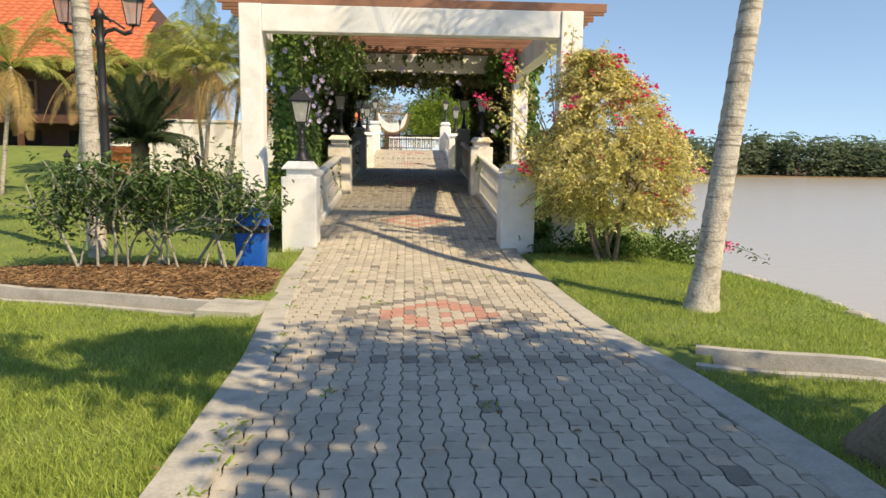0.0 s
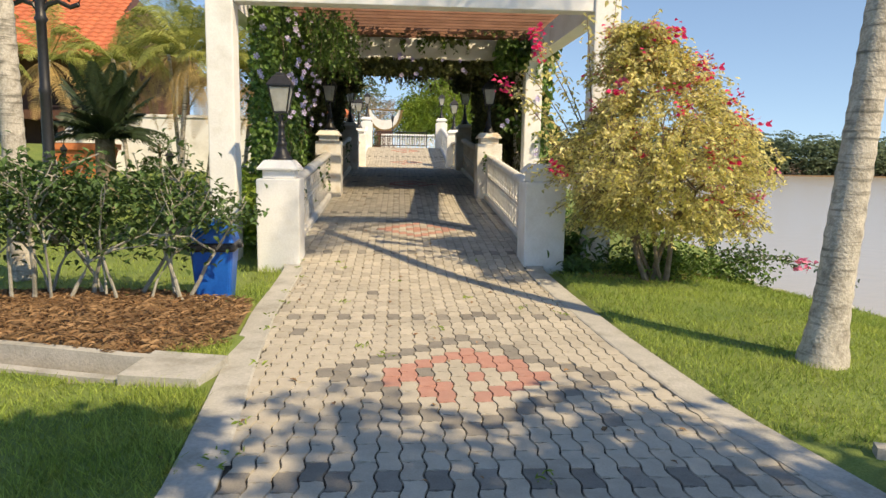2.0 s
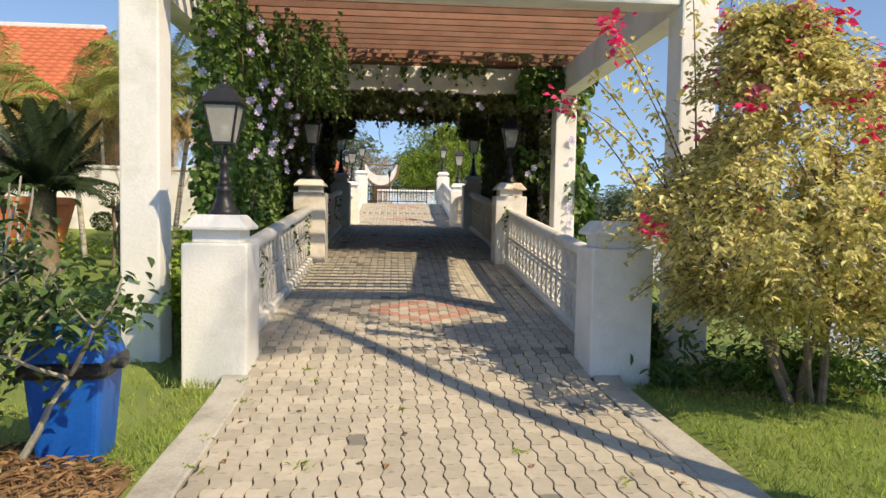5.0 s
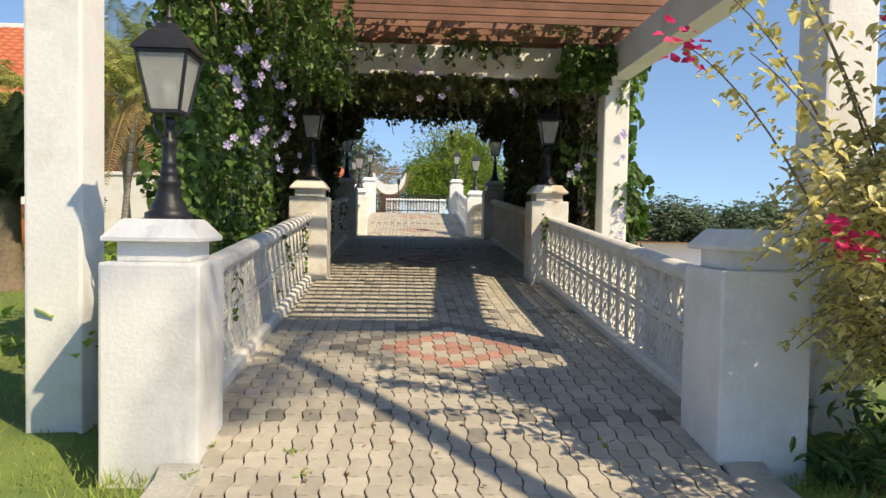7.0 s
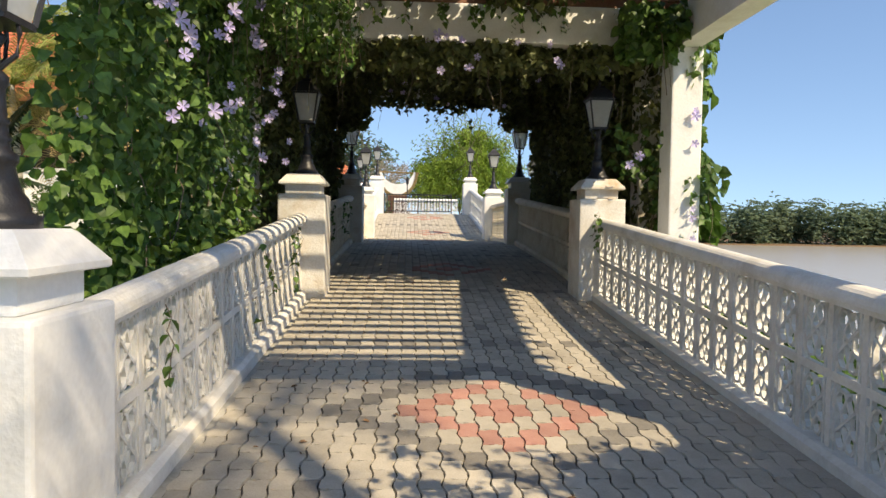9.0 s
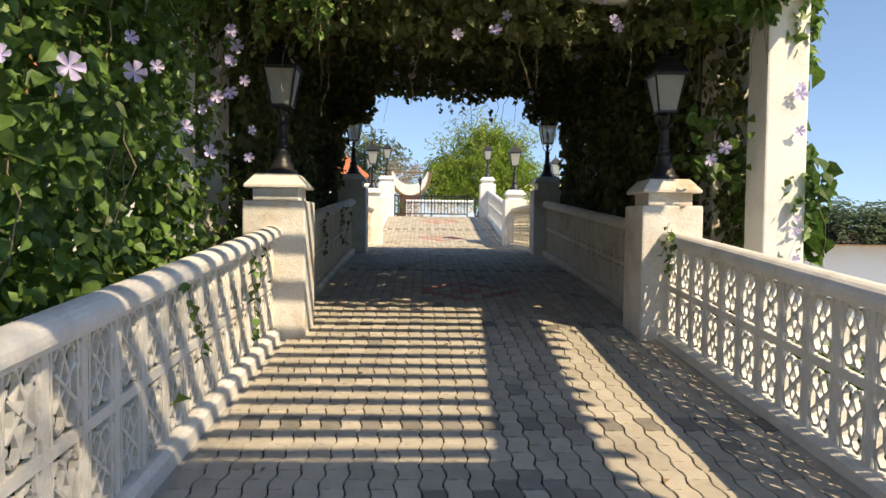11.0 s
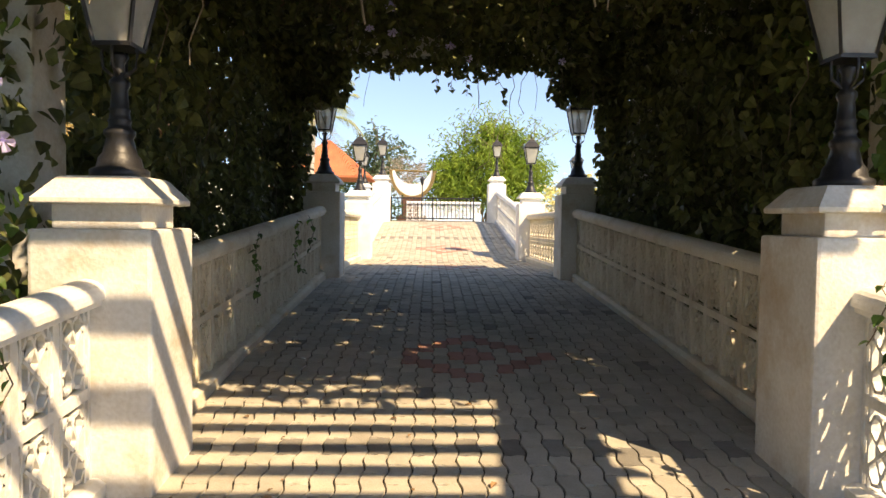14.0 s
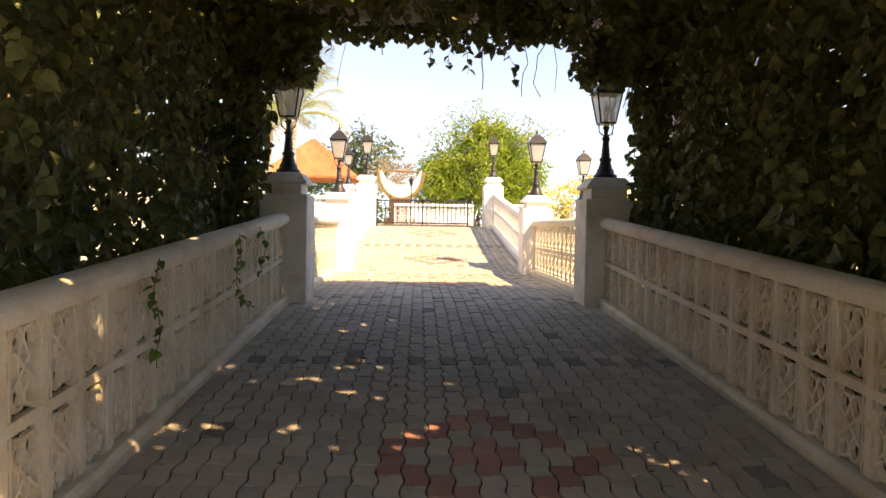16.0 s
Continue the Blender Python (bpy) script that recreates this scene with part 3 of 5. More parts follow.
def vine(name, label, boxes, hangs, flowers, seed, leaf=0.11, leaf_m=None):
    """Boxes: (x0,x1,y0,y1,z0,z1,count,facing); hangs: (x,y,z,length) strands that droop freely."""
    rng = random.Random(seed)
    v = thing(name, label, "vine")
    g, st, pts = Geo(), Geo(), []
    for x0, x1, y0, y1, z0, z1, count, n in boxes:
        c, nn = [], []
        for _ in range(count):
            p = Vector((rng.uniform(x0, x1), rng.uniform(y0, y1), rng.uniform(z0, z1)))
            k = noise.noise(p * 1.3) * 0.28 + noise.noise(p * 3.1) * 0.12
            p += Vector(n) * k
            if 16.8 < p.y < 19.15 and 1.8 < abs(p.x) < 2.56 and 1.0 < p.z < 3.3 and rng.random() < 0.83:
                continue
            c.append(p)
            nn.append(Vector(n) + Vector((0, 0, 0.4)))
        pts += c
        g.leaves(rng, c, leaf, normals=nn, droop=0.75)
        for _ in range(int(count / 220) if abs(n[2]) < 0.9 else 0):
            p = Vector(rng.choice(c))
            q = [p]
            for _ in range(5):
                p = p + Vector((rng.gauss(0, 0.035), rng.gauss(0, 0.045), -rng.uniform(0.1, 0.2)))
                q.append(p)
            st.tube(q, rng.uniform(0.0025, 0.006), 4)
    for x, y, z, L in hangs:
        q = [Vector((x, y, z))]
        for k in range(6):
            q.append(q[-1] + Vector((rng.gauss(0, 0.025), rng.gauss(0, 0.025), -L / 6)))
        st.tube(q, 0.0035, 3)
        c = [q[k] + (q[k + 1] - q[k]) * rng.random() for k in range(6) for _ in range(max(1, int(L * 5)))]
        g.leaves(rng, c, leaf * 0.75, droop=0.8)
    part("foliage", g, leaf_m or LEAF, v)["kind"] = "stuff"
    part("stem", st, STEM, v)["kind"] = "stuff"
    fm = flower_geo().mesh("blossom", LILAC)
    for x, y, z, n in flowers:
        ob = part("blossom", fm, LILAC, v)
        d = (Vector(n) + Vector((rng.gauss(0, 0.35), rng.gauss(0, 0.35), rng.gauss(0, 0.3)))).normalized()
        ob.matrix_basis = Matrix.Translation((x, y, z)) @ d.to_track_quat("Z", "Y").to_matrix().to_4x4() @ Matrix.Diagonal((1, 1, 1, 1)).to_4x4()
        k = rng.uniform(0.8, 1.35)
        ob.scale = (k, k, k)
    return v


rf = random.Random(21)
left_flowers = [(rf.uniform(-2.0, -1.75), rf.uniform(13.7, 17.5), rf.uniform(2.0, 3.8), (0.8, -0.9, 0)) for _ in range(60)]
left_flowers += [(rf.uniform(-2.45, -2.2), 13.35, rf.uniform(1.8, 3.4), (0.2, -1, 0)) for _ in range(5)]
vine("vine", "dense green flowering vine climbing the pergola with lilac blossoms",
     [(-2.58, -2.05, 13.75, 18, -0.05, 4.0, 14500, (1, -0.3, 0)), (-2.3, -1.2, 15.0, 18, 3.2, 4.2, 2600, (0.3, -0.3, -1)), (-2.5, -2.1, 13.4, 13.75, 0.6, 3.9, 700, (0.2, -1, 0)),
      (-2.95, -2.58, 15.2, 18, 0, 4.1, 2600, (-1, 0, 0))],
     [(rf.uniform(-2.2, -0.9), rf.uniform(14.0, 17.6), 3.9, rf.uniform(0.3, 1.2)) for _ in range(85)]
     + [(-1.63, 12.9, 0.98, 0.4), (-1.63, 15.2, 1.2, 0.45), (-1.63, 16.6, 1.3, 0.6), (-1.63, 16.9, 1.35, 0.3), (1.72, 17.4, 1.5, 0.4), (1.74, 17.5, 1.55, 0.3), (-1.62, 20.5, 1.65, 0.6), (-1.62, 22.2, 1.75, 0.6), (-1.62, 22.9, 1.8, 0.4)], left_flowers, 1, 0.088)
vine("vine", "thick shady vine over the middle of the pergola",
     [(-2.75, -2.12, 17.9, 24.4, 0.1, 4.3, 16500, (1, 0, 0)), (2.22, 2.85, 18.3, 24.4, 0.1, 4.3, 16000, (-1, 0, 0)), (-2.7, 2.8, 18.0, 24.4, 3.85, 4.85, 21000, (0, 0, -1)), (-2.5, 2.9, 17.35, 18.5, 4.05, 4.4, 5000, (0, 0, 1)), (-2.5, 2.9, 16.6, 17.4, 4.05, 4.25, 900, (0, 0, 1)),
      (-2.2, 2.3, 17.6, 18.1, 3.25, 3.55, 2600, (0, -1, -0.3)), (-2.1, 2.25, 24.0, 24.45, 3.85, 4.4, 2200, (0, -1, 0)), (-3.3, -2.7, 17.9, 24.4, -0.2, 4.5, 3500, (-1, 0, 0)), (2.7, 3.3, 18.3, 24.6, -0.2, 4.7, 9000, (1, 0, 0)),
      (-2.25, -1.5, 23.4, 24.3, 3.55, 4.2, 1100, (0.5, -0.5, -0.5)), (1.7, 2.4, 23.4, 24.3, 3.55, 4.2, 1000, (-0.5, -0.5, -0.5)), (-2.35, -1.86, 23.95, 24.45, 1.7, 4.1, 1700, (0.4, -0.6, 0)), (2.12, 2.5, 23.95, 24.45, 1.5, 4.1, 1300, (-0.4, -0.6, 0)), (-2.0, -1.3, 23.9, 24.4, 3.3, 4.0, 700, (0.4, -0.6, -0.4)), (1.5, 2.1, 23.9, 24.4, 3.4, 4.0, 600, (-0.4, -0.6, -0.4))],
     [(rf.uniform(-1.9, 2.1), rf.uniform(17.5, 18.0), 3.5, rf.uniform(0.15, 0.6)) for _ in range(46)]
     + [(rf.uniform(-1.7, 1.9), rf.uniform(18.5, 24.3), 3.9, rf.uniform(0.15, 0.55)) for _ in range(80)]
     + [(rf.choice((-1, 1)) * rf.uniform(1.2, 2.1), 24.2, 4.0, rf.uniform(0.3, 0.6)) for _ in range(16)],
     [(rf.uniform(-1.6, 2.0), rf.uniform(17.35, 17.6), rf.uniform(3.1, 3.55), (0, -1, -0.2)) for _ in range(14)] + [(rf.uniform(-1.4, 1.6), rf.uniform(19, 23), 3.62, (0, -0.6, -0.8)) for _ in range(10)], 2, leaf_m=LEAF_SHADE)
# added outer leaf layer, unseen from the deck, that blocks stray sun dapples
vine("vine", "unseen outer layer of large vine leaves added to keep sun out of the pergola",
     [(-2.9, 3.1, 17.9, 24.5, 4.45, 4.95, 6500, (0, 0, 1)), (3.0, 3.4, 18.0, 24.7, -0.2, 4.9, 4200, (1, 0, 0))], [], [], 4, 0.22)
vine("vine", "bright green vine trailing down a white pergola column",
     [(2.72, 3.05, 17.6, 18.1, 0.4, 3.6, 1500, (0.6, -0.8, 0)), (1.9, 2.6, 17.2, 17.7, 3.3, 3.9, 700, (0, -1, 0)), (2.0, 2.5, 17.6, 18.3, 1.9, 2.6, 420, (-0.6, -0.8, 0))],
     [(rf.uniform(-1.0, 2.3), 17.55, 3.9, rf.uniform(0.1, 0.35)) for _ in range(26)],
     [(2.85, 17.5, rf.uniform(0.8, 3.4), (0.2, -1, 0)) for _ in range(9)] + [(2.1, 17.55, 2.1, (-0.3, -1, 0)), (2.2, 17.5, 2.2, (-0.3, -1, 0))], 3)


# ---- plants: builders ----
def tree_skeleton(g, rng, start, heading, length, radius, depth, tips, spread=0.6, sides=7):
    """A tapering limb that forks; its ends are gathered in tips."""
    p, d = Vector(start), Vector(heading).normalized()
    pts, rad = [p], [radius]
    for k in range(4):
        d = (d + Vector((rng.gauss(0, 0.12), rng.gauss(0, 0.12), rng.gauss(0.03, 0.08)))).normalized()
        p = p + d * length / 4
        pts.append(p)
        rad.append(radius * (1 - 0.1 * (k + 1)))
        if depth <= 1:
            tips.append(p)
    g.tube(pts, rad, max(4, sides))
    if depth > 0:
        for _ in range(rng.choice((2, 3, 3))):
            nd = (d + Vector((rng.gauss(0, spread), rng.gauss(0, spread), rng.gauss(0.1, spread * 0.6)))).normalized()
            tree_skeleton(g, rng, p, nd, length * rng.uniform(0.6, 0.85), radius * 0.6, depth - 1, tips, spread, sides - 1)


def cloud(rng, centre, radii, count, hollow=0.3, rough=0.55):
    """Places scattered through an uneven clump, thicker near its skin."""
    c, out = Vector(centre), []
    while len(out) < count:
        d = Vector((rng.gauss(0, 1), rng.gauss(0, 1), rng.gauss(0, 1))).normalized()
        r = (hollow + (1 - hollow) * rng.random() ** 0.6) * (1 + rough * noise.noise(d * 2.3 + c) + 0.5 * rough * noise.noise(d * 5.7 + c))
        if noise.noise(d * 6.0 + c * 3) > 0.42:
            continue
        out.append(c + Vector((d.x * radii[0], d.y * radii[1], d.z * radii[2])) * r)
    return out


def frond_geo(rng, length, lean, leaflets, width, material_index=0, droop=1.0):
    """A feather frond along +x: a curved rib with narrow leaflets on both sides."""
    g = Geo()
    pts = []
    for k in range(9):
        t = k / 8
        pts.append(Vector((length * t * (1 - 0.25 * t * droop), 0, length * (lean * t - 0.75 * droop * t * t))))
    g.tube(pts, [0.022 * (1 - 0.8 * k / 8) for k in range(9)], 4)
    for i in range(leaflets):
        t = 0.14 + 0.86 * i / leaflets
        k = min(7, int(t * 8))
        p = pts[k].lerp(pts[k + 1], t * 8 - k)
        d = (pts[k + 1] - pts[k]).normalized()
        L = width * math.sin(math.pi * min(1, 0.15 + 0.8 * t)) * rng.uniform(0.85, 1.1)
        for s in (-1, 1):
            a = (d * 0.55 + Vector((0, s, 0)) + Vector((0, 0, 0.15))).normalized()
            q, e = p + a * L * 0.5, p + a * L + Vector((0, 0, -L * rng.uniform(0.25, 0.6)))
            h = d * 0.017
            g.poly([p - h * 0.5, p + h * 0.5, q + h, e, q - h], [(0, 1, 2, 4), (4, 2, 3)])
    return g


def palm(at, height, lean, r0, r1, fronds, length, label, seed, dry=0.0, droop=1.0, frond_m=None, bark=None, leaflets=26, ringed=True):
    rng = random.Random(seed)
    p = thing("palm_tree", label, "palm tree", at)
    n = max(8, int(height * (13 if ringed else 2)))
    g, rings = Geo(), []
    for i in range(n + 1):
        t = i / n
        c = Vector((lean[0] * t, lean[1] * t, height * t - 0.15))
        r = r0 + (r1 - r0) * t ** 0.6
        r *= 1 + (0.55 * max(0, 1 - t * height / 0.6) ** 1.5 if r0 > 0.145 else 0) + (rng.uniform(0.01, 0.055) if i % 2 else -0.03) * ringed
        rings.append([c + Vector((math.cos(2 * math.pi * j / 12) * r * (1 + 0.05 * noise.noise(Vector((j, t * 9, seed)))), math.sin(2 * math.pi * j / 12) * r, 0)) for j in range(12)])
    g.rings(rings)
    part("trunk", g, bark or BARK, p, "", True)
    top = Vector((lean[0], lean[1], height - 0.2))
    kinds = [frond_geo(rng, length * k, ln, leaflets, length * 0.26, droop=dr).mesh("frond", frond_m or FROND) for k, ln, dr in ((1, 1.2, droop), (0.9, 0.75, droop), (1.05, 0.4, droop * 0.9), (0.85, 1.7, droop * 0.85))]
    dk = [frond_geo(rng, length * 0.85, -0.3, leaflets, length * 0.22, droop=1.1).mesh("frond", FROND_DRY), frond_geo(rng, length * 0.75, -0.8, leaflets, length * 0.2, droop=0.7).mesh("frond", FROND_DRY)]
    for i in range(fronds):
        me = rng.choice(dk) if rng.random() < dry else rng.choice(kinds)
        ob = part("frond", me, None, p)
        ob.matrix_basis = Matrix.Translation(top) @ pose(0, 0, 0, rng.uniform(-14, 14), rng.uniform(-18, 10), i * 137.5 + rng.uniform(-15, 15))
    return p


def leafy(name, label, category, at, stems, clouds, leaf_size, leaf_m, stem_m, seed, shape="oval", droop=0.3, flowers=(), depth=2, spread=0.6):
    """A shrub or tree: forked stems, and leaves in uneven clumps. stems: (x, y, z, heading, length, radius); flowers: (count, size, material, name)."""
    rng = random.Random(seed)
    p = thing(name, label, category, at)
    g, tips = Geo(), []
    for x, y, z, h, L, r in stems:
        tree_skeleton(g, rng, (x, y, z), h, L, r, depth, tips, spread)
    part("trunk" if category == "tree" else "branch", g, stem_m, p)["kind"] = "stuff"
    pts = []
    for c, r, n in clouds:
        pts += cloud(rng, c, r, n)
    per = sum(n for _, _, n in clouds)
    for q in tips:
        for _ in range(max(3, int(per * 0.12 / max(1, len(tips))))):
            pts.append(q + Vector((rng.gauss(0, 0.12), rng.gauss(0, 0.12), rng.gauss(0, 0.1))) * min(2.0, leaf_size / 0.07))
    part("crown", Geo().leaves(rng, pts, leaf_size, shape=shape, droop=droop), leaf_m, p)["kind"] = "stuff"
    for count, size, m, nm in flowers:
        kinds = [Geo().leaves(rng, [Vector((rng.gauss(0, 0.045), rng.gauss(0, 0.045), rng.gauss(0, 0.045))) for _ in range(14)], size, droop=0, up=1.0).mesh(nm, m) for _ in range(3)]
        c = Vector(clouds[0][0])
        skin = sorted(rng.sample(pts, min(len(pts), count * 4)), key=lambda q: -(q - c).length)[:count]
        for q in skin:
            bl = part(nm, rng.choice(kinds), None, p)
            bl["kind"] = "stuff"
            bl.location = q + (q - c).normalized() * 0.04
    return p


# ---- the near side: lawn, shrubs, palms, bin ----
palm((3.1, 7.15, -0.1), 8.2, (1.2, 0.8), 0.15, 0.09, 18, 2.6, "tall grey ringed palm trunk leaning over the lawn by the river", 3)
palm((-4.6, 10.6, -0.1), 7.5, (-0.25, 0.2), 0.14, 0.11, 14, 2.2, "slim pale palm trunk standing behind a shrub", 4)
leafy("shade_tree", "broad dark tree at the edge of the paved path", "tree", (2.56, 3.5, -0.1),
      [(0, 0, -0.1, (0.45, -0.8, 1), 4.2, 0.24)], [((2.34, -3.7, 5.4), (1.75, 2.5, 1.0), 8500), ((-0.6, -1.75, 5.3), (0.8, 0.75, 0.45), 1200)], 0.17, LEAF_DARK, STEM, 12, depth=2)

sh = random.Random(31)
leafy("shrub", "straggly green shrub with pale bare stems in dry litter", "shrub", (-3.2, 9.25, -0.1),
      [(sh.uniform(-1.0, 1.0), sh.uniform(-0.25, 0.35), -0.05, (sh.uniform(-0.5, 0.5), sh.uniform(-0.2, 0.2), 1), sh.uniform(0.55, 0.8), sh.uniform(0.016, 0.028)) for _ in range(17)],
      [((-0.55, 0.1, 1.12), (0.95, 0.6, 0.42), 1900), ((0.25, 0.1, 1.05), (0.7, 0.5, 0.36), 800), ((1.15, 0.05, 0.95), (0.5, 0.4, 0.2), 300), ((-1.4, 0, 0.7), (0.4, 0.4, 0.4), 260)], 0.08, LEAF_DARK, PALE_STEM, 32, spread=0.75)
bg = random.Random(41)
def bougainvillea(at, seed):
    """Forked stems under a lopsided dome of many short drooping sprigs, each thick with small leaves."""
    rng = random.Random(seed)
    p = thing("bougainvillea", "large bougainvillea with yellow-green leaves and magenta blooms beside the pillar", "shrub", at)
    g, tips = Geo(), []
    for _ in range(5):
        tree_skeleton(g, rng, (bg.uniform(-0.25, 0.2), bg.uniform(-0.2, 0.2), -0.05), (bg.uniform(-0.5, 0.5), bg.uniform(-0.4, 0.4), 1), bg.uniform(0.8, 1.1), bg.uniform(0.028, 0.05), 2, tips, 0.6)
    zs, rs_, cx = (0.55, 0.9, 1.35, 1.8, 2.3, 2.75, 3.1), (0.65, 1.0, 1.22, 1.12, 0.85, 0.5, 0.18), (0.0, 0.05, 0.08, 0.02, -0.1, -0.22, -0.3)
    pts, ends = [], []
    for _ in range(1350):
        z = 0.7 + 2.4 * rng.random() ** 1.15
        a = rng.uniform(0, 6.283)
        out = Vector((math.cos(a), math.sin(a), 0))
        bulge = 1 + 0.45 * noise.noise(Vector((out.x * 1.8, out.y * 1.8, z * 1.6))) + 0.15 * noise.noise(out * 4 + Vector((0, 0, z * 4)))
        r = float(np.interp(z, zs, rs_)) * bulge * rng.choice((1.0, 1.0, 0.95, 0.8, 0.6))
        q = Vector((float(np.interp(z, zs, cx)), 0, z)) + out * max(0.05, r - 0.28)
        d = out * 0.8 + Vector((rng.gauss(0, 0.3), rng.gauss(0, 0.3), 0.55 + 0.3 * (z > 2.4)))
        L, line = rng.uniform(0.035, 0.062), [q]
        for k in range(9):
            d = d + Vector((0, 0, -0.17))
            q = q + d.normalized() * L
            line.append(q)
            for _ in range(3):
                pts.append(q + Vector((rng.gauss(0, 0.026), rng.gauss(0, 0.026), rng.gauss(0, 0.026))))
        g.tube(line[::3], 0.004, 3)
        ends.append((line[5], r))
    part("branch", g, STEM, p)["kind"] = "stuff"
    part("crown", Geo().leaves(rng, pts, 0.06, shape="oval", droop=0.35), LEAF_YELLOW, p)["kind"] = "stuff"
    for count, size, m, nm in ((62, 0.07, MAGENTA, "bloom"), (20, 0.06, PINK, "pale_bloom")):
        kinds = [Geo().leaves(rng, [Vector((rng.gauss(0, 0.05), rng.gauss(0, 0.05), rng.gauss(0, 0.04))) for _ in range(15)], size, droop=0, up=1.0).mesh(nm, m) for _ in range(3)]
        for q, r in rng.sample([e for e in ends if e[0].x > -0.1 or e[0].z > 2.2], count):
            bl = part(nm, rng.choice(kinds), None, p)
            bl["kind"] = "stuff"
            bl.location = q + Vector((q.x, q.y, 0)).normalized() * 0.12
    return p


bougainvillea((3.1, 10.8, -0.12), 42)


def sprays(name, label, base, tips, leaf_m, size, seed, bloom=None):
    """Long arching shoots set with small leaves."""
    rng = random.Random(seed)
    p = thing(name, label, "shrub", base)
    for tip in tips:
        g = Geo()
        a, b = Vector((rng.gauss(0, 0.1), rng.gauss(0, 0.1), 0)), Vector(tip) - Vector(base)
        mid = a.lerp(b, 0.55) + Vector((0, 0, 0.35 * b.length * 0.6))
        pts = [(1 - t) ** 2 * a + 2 * t * (1 - t) * mid + t * t * b for t in [k / 12 for k in range(13)]]
        g.tube(pts, [0.014 - 0.0009 * k for k in range(13)], 4)
        c = []
        for k in range(4, 12):
            for _ in range(9):
                c.append(pts[k].lerp(pts[k + 1], rng.random()) + Vector((rng.gauss(0, 0.05), rng.gauss(0, 0.05), rng.gauss(0, 0.05))))
        sh_ = part("shoot", g, STEM, p)
        part("leaves", Geo().leaves(rng, c, size, droop=0.4, shape="oval"), leaf_m, sh_)["kind"] = "stuff"
        if bloom and rng.random() < 0.4:
            f = [pts[12] + Vector((rng.gauss(0, 0.06), rng.gauss(0, 0.06), rng.gauss(0, 0.06))) for _ in range(26)]
            part("bloom", Geo().leaves(rng, f, 0.07, droop=0, up=1.0), bloom, sh_)["kind"] = "stuff"
    return p


sprays("bougainvillea_spray", "arching bougainvillea shoots reaching over the pillar", (2.6, 11.3, 0.6),
       [(2.9, 10.6, 3.2), (2.7, 10.6, 3.1), (4.3, 10.4, 1.5), (1.35, 11.0, 2.55), (1.55, 10.9, 2.75), (1.3, 10.7, 2.2), (1.6, 11.2, 3.0), (2.1, 10.8, 3.2), (2.5, 10.9, 3.45), (1.5, 10.6, 1.75), (1.75, 10.6, 1.3), (1.2, 11.2, 2.35)], LEAF_YELLOW, 0.075, 51, MAGENTA)
sprays("bougainvillea_spray", "low pink bougainvillea shoots trailing along the river bank", (4.6, 12.4, -0.3),
       [(4.0, 11.2, 0.35), (4.5, 10.9, 0.25), (5.0, 10.6, 0.15), (4.3, 11.6, 0.6), (5.4, 10.2, 0.0), (4.2, 11.9, 0.8), (5.0, 11.6, 0.2)], LEAF_DARK, 0.07, 52, PINK)
leafy("ground_cover", "low dark-green ground cover at the foot of the bougainvillea", "shrub", (3.5, 11.3, -0.15),
      [(0, 0, 0, (0.2, 0, 1), 0.15, 0.01)], [((-0.2, 0.0, 0.12), (0.9, 0.6, 0.36), 2200), ((0.9, 0.3, 0.05), (0.8, 0.5, 0.3), 1400)], 0.07, LEAF, STEM, 61)
leafy("hedge", "leafy green bushes outside the bridge railing", "shrub", (-2.55, 14.8, -0.1),
      [(0, k, 0, (0.1, 0, 1), 0.4, 0.02) for k in (-2, 0, 2)], [((0, -1.5, 0.65), (0.6, 1.2, 0.62), 1300), ((0.05, 0.6, 0.8), (0.6, 1.4, 0.62), 1600), ((0, 2.3, 0.8), (0.55, 0.9, 0.6), 900)], 0.12, LEAF_LIME, STEM, 62, shape="heart")
leafy("bank_plant", "yellow-green bushes on the bank outside the railing", "shrub", (3.0, 13.5, -0.3),
      [(0, 0, 0, (0, 0, 1), 0.3, 0.02)], [((0.5, 0.8, 0.75), (0.3, 0.7, 0.4), 160), ((0.9, -1.0, 0.8), (0.5, 0.6, 0.45), 260)], 0.09, LEAF_LIME, STEM, 63)
# added leaf clumps: they stand for the shade seen through the railing's holes
leafy("shrub", "low leaf clumps added to stand for the shade behind the bridge railing", "shrub", (2.55, 14.8, -0.2),
      [(0, k, 0, (0.1, 0, 1), 0.25, 0.015) for k in (-2, 0, 2)], [((0, -1.4, 0.3), (0.4, 1.4, 0.45), 1300), ((0, 1.3, 0.45), (0.4, 1.6, 0.5), 1500)], 0.11, LEAF, STEM, 66, shape="heart")
leafy("grass_tuft", "dark tuft of grass at the foot of the pillar", "grass", (2.25, 11.3, -0.12),
      [(0, 0, 0, (0, 0, 1), 0.06, 0.004)], [((0, 0, 0.04), (0.16, 0.14, 0.1), 220)], 0.16, LEAF_DARK, STEM, 64, shape="blade", droop=-0.9)


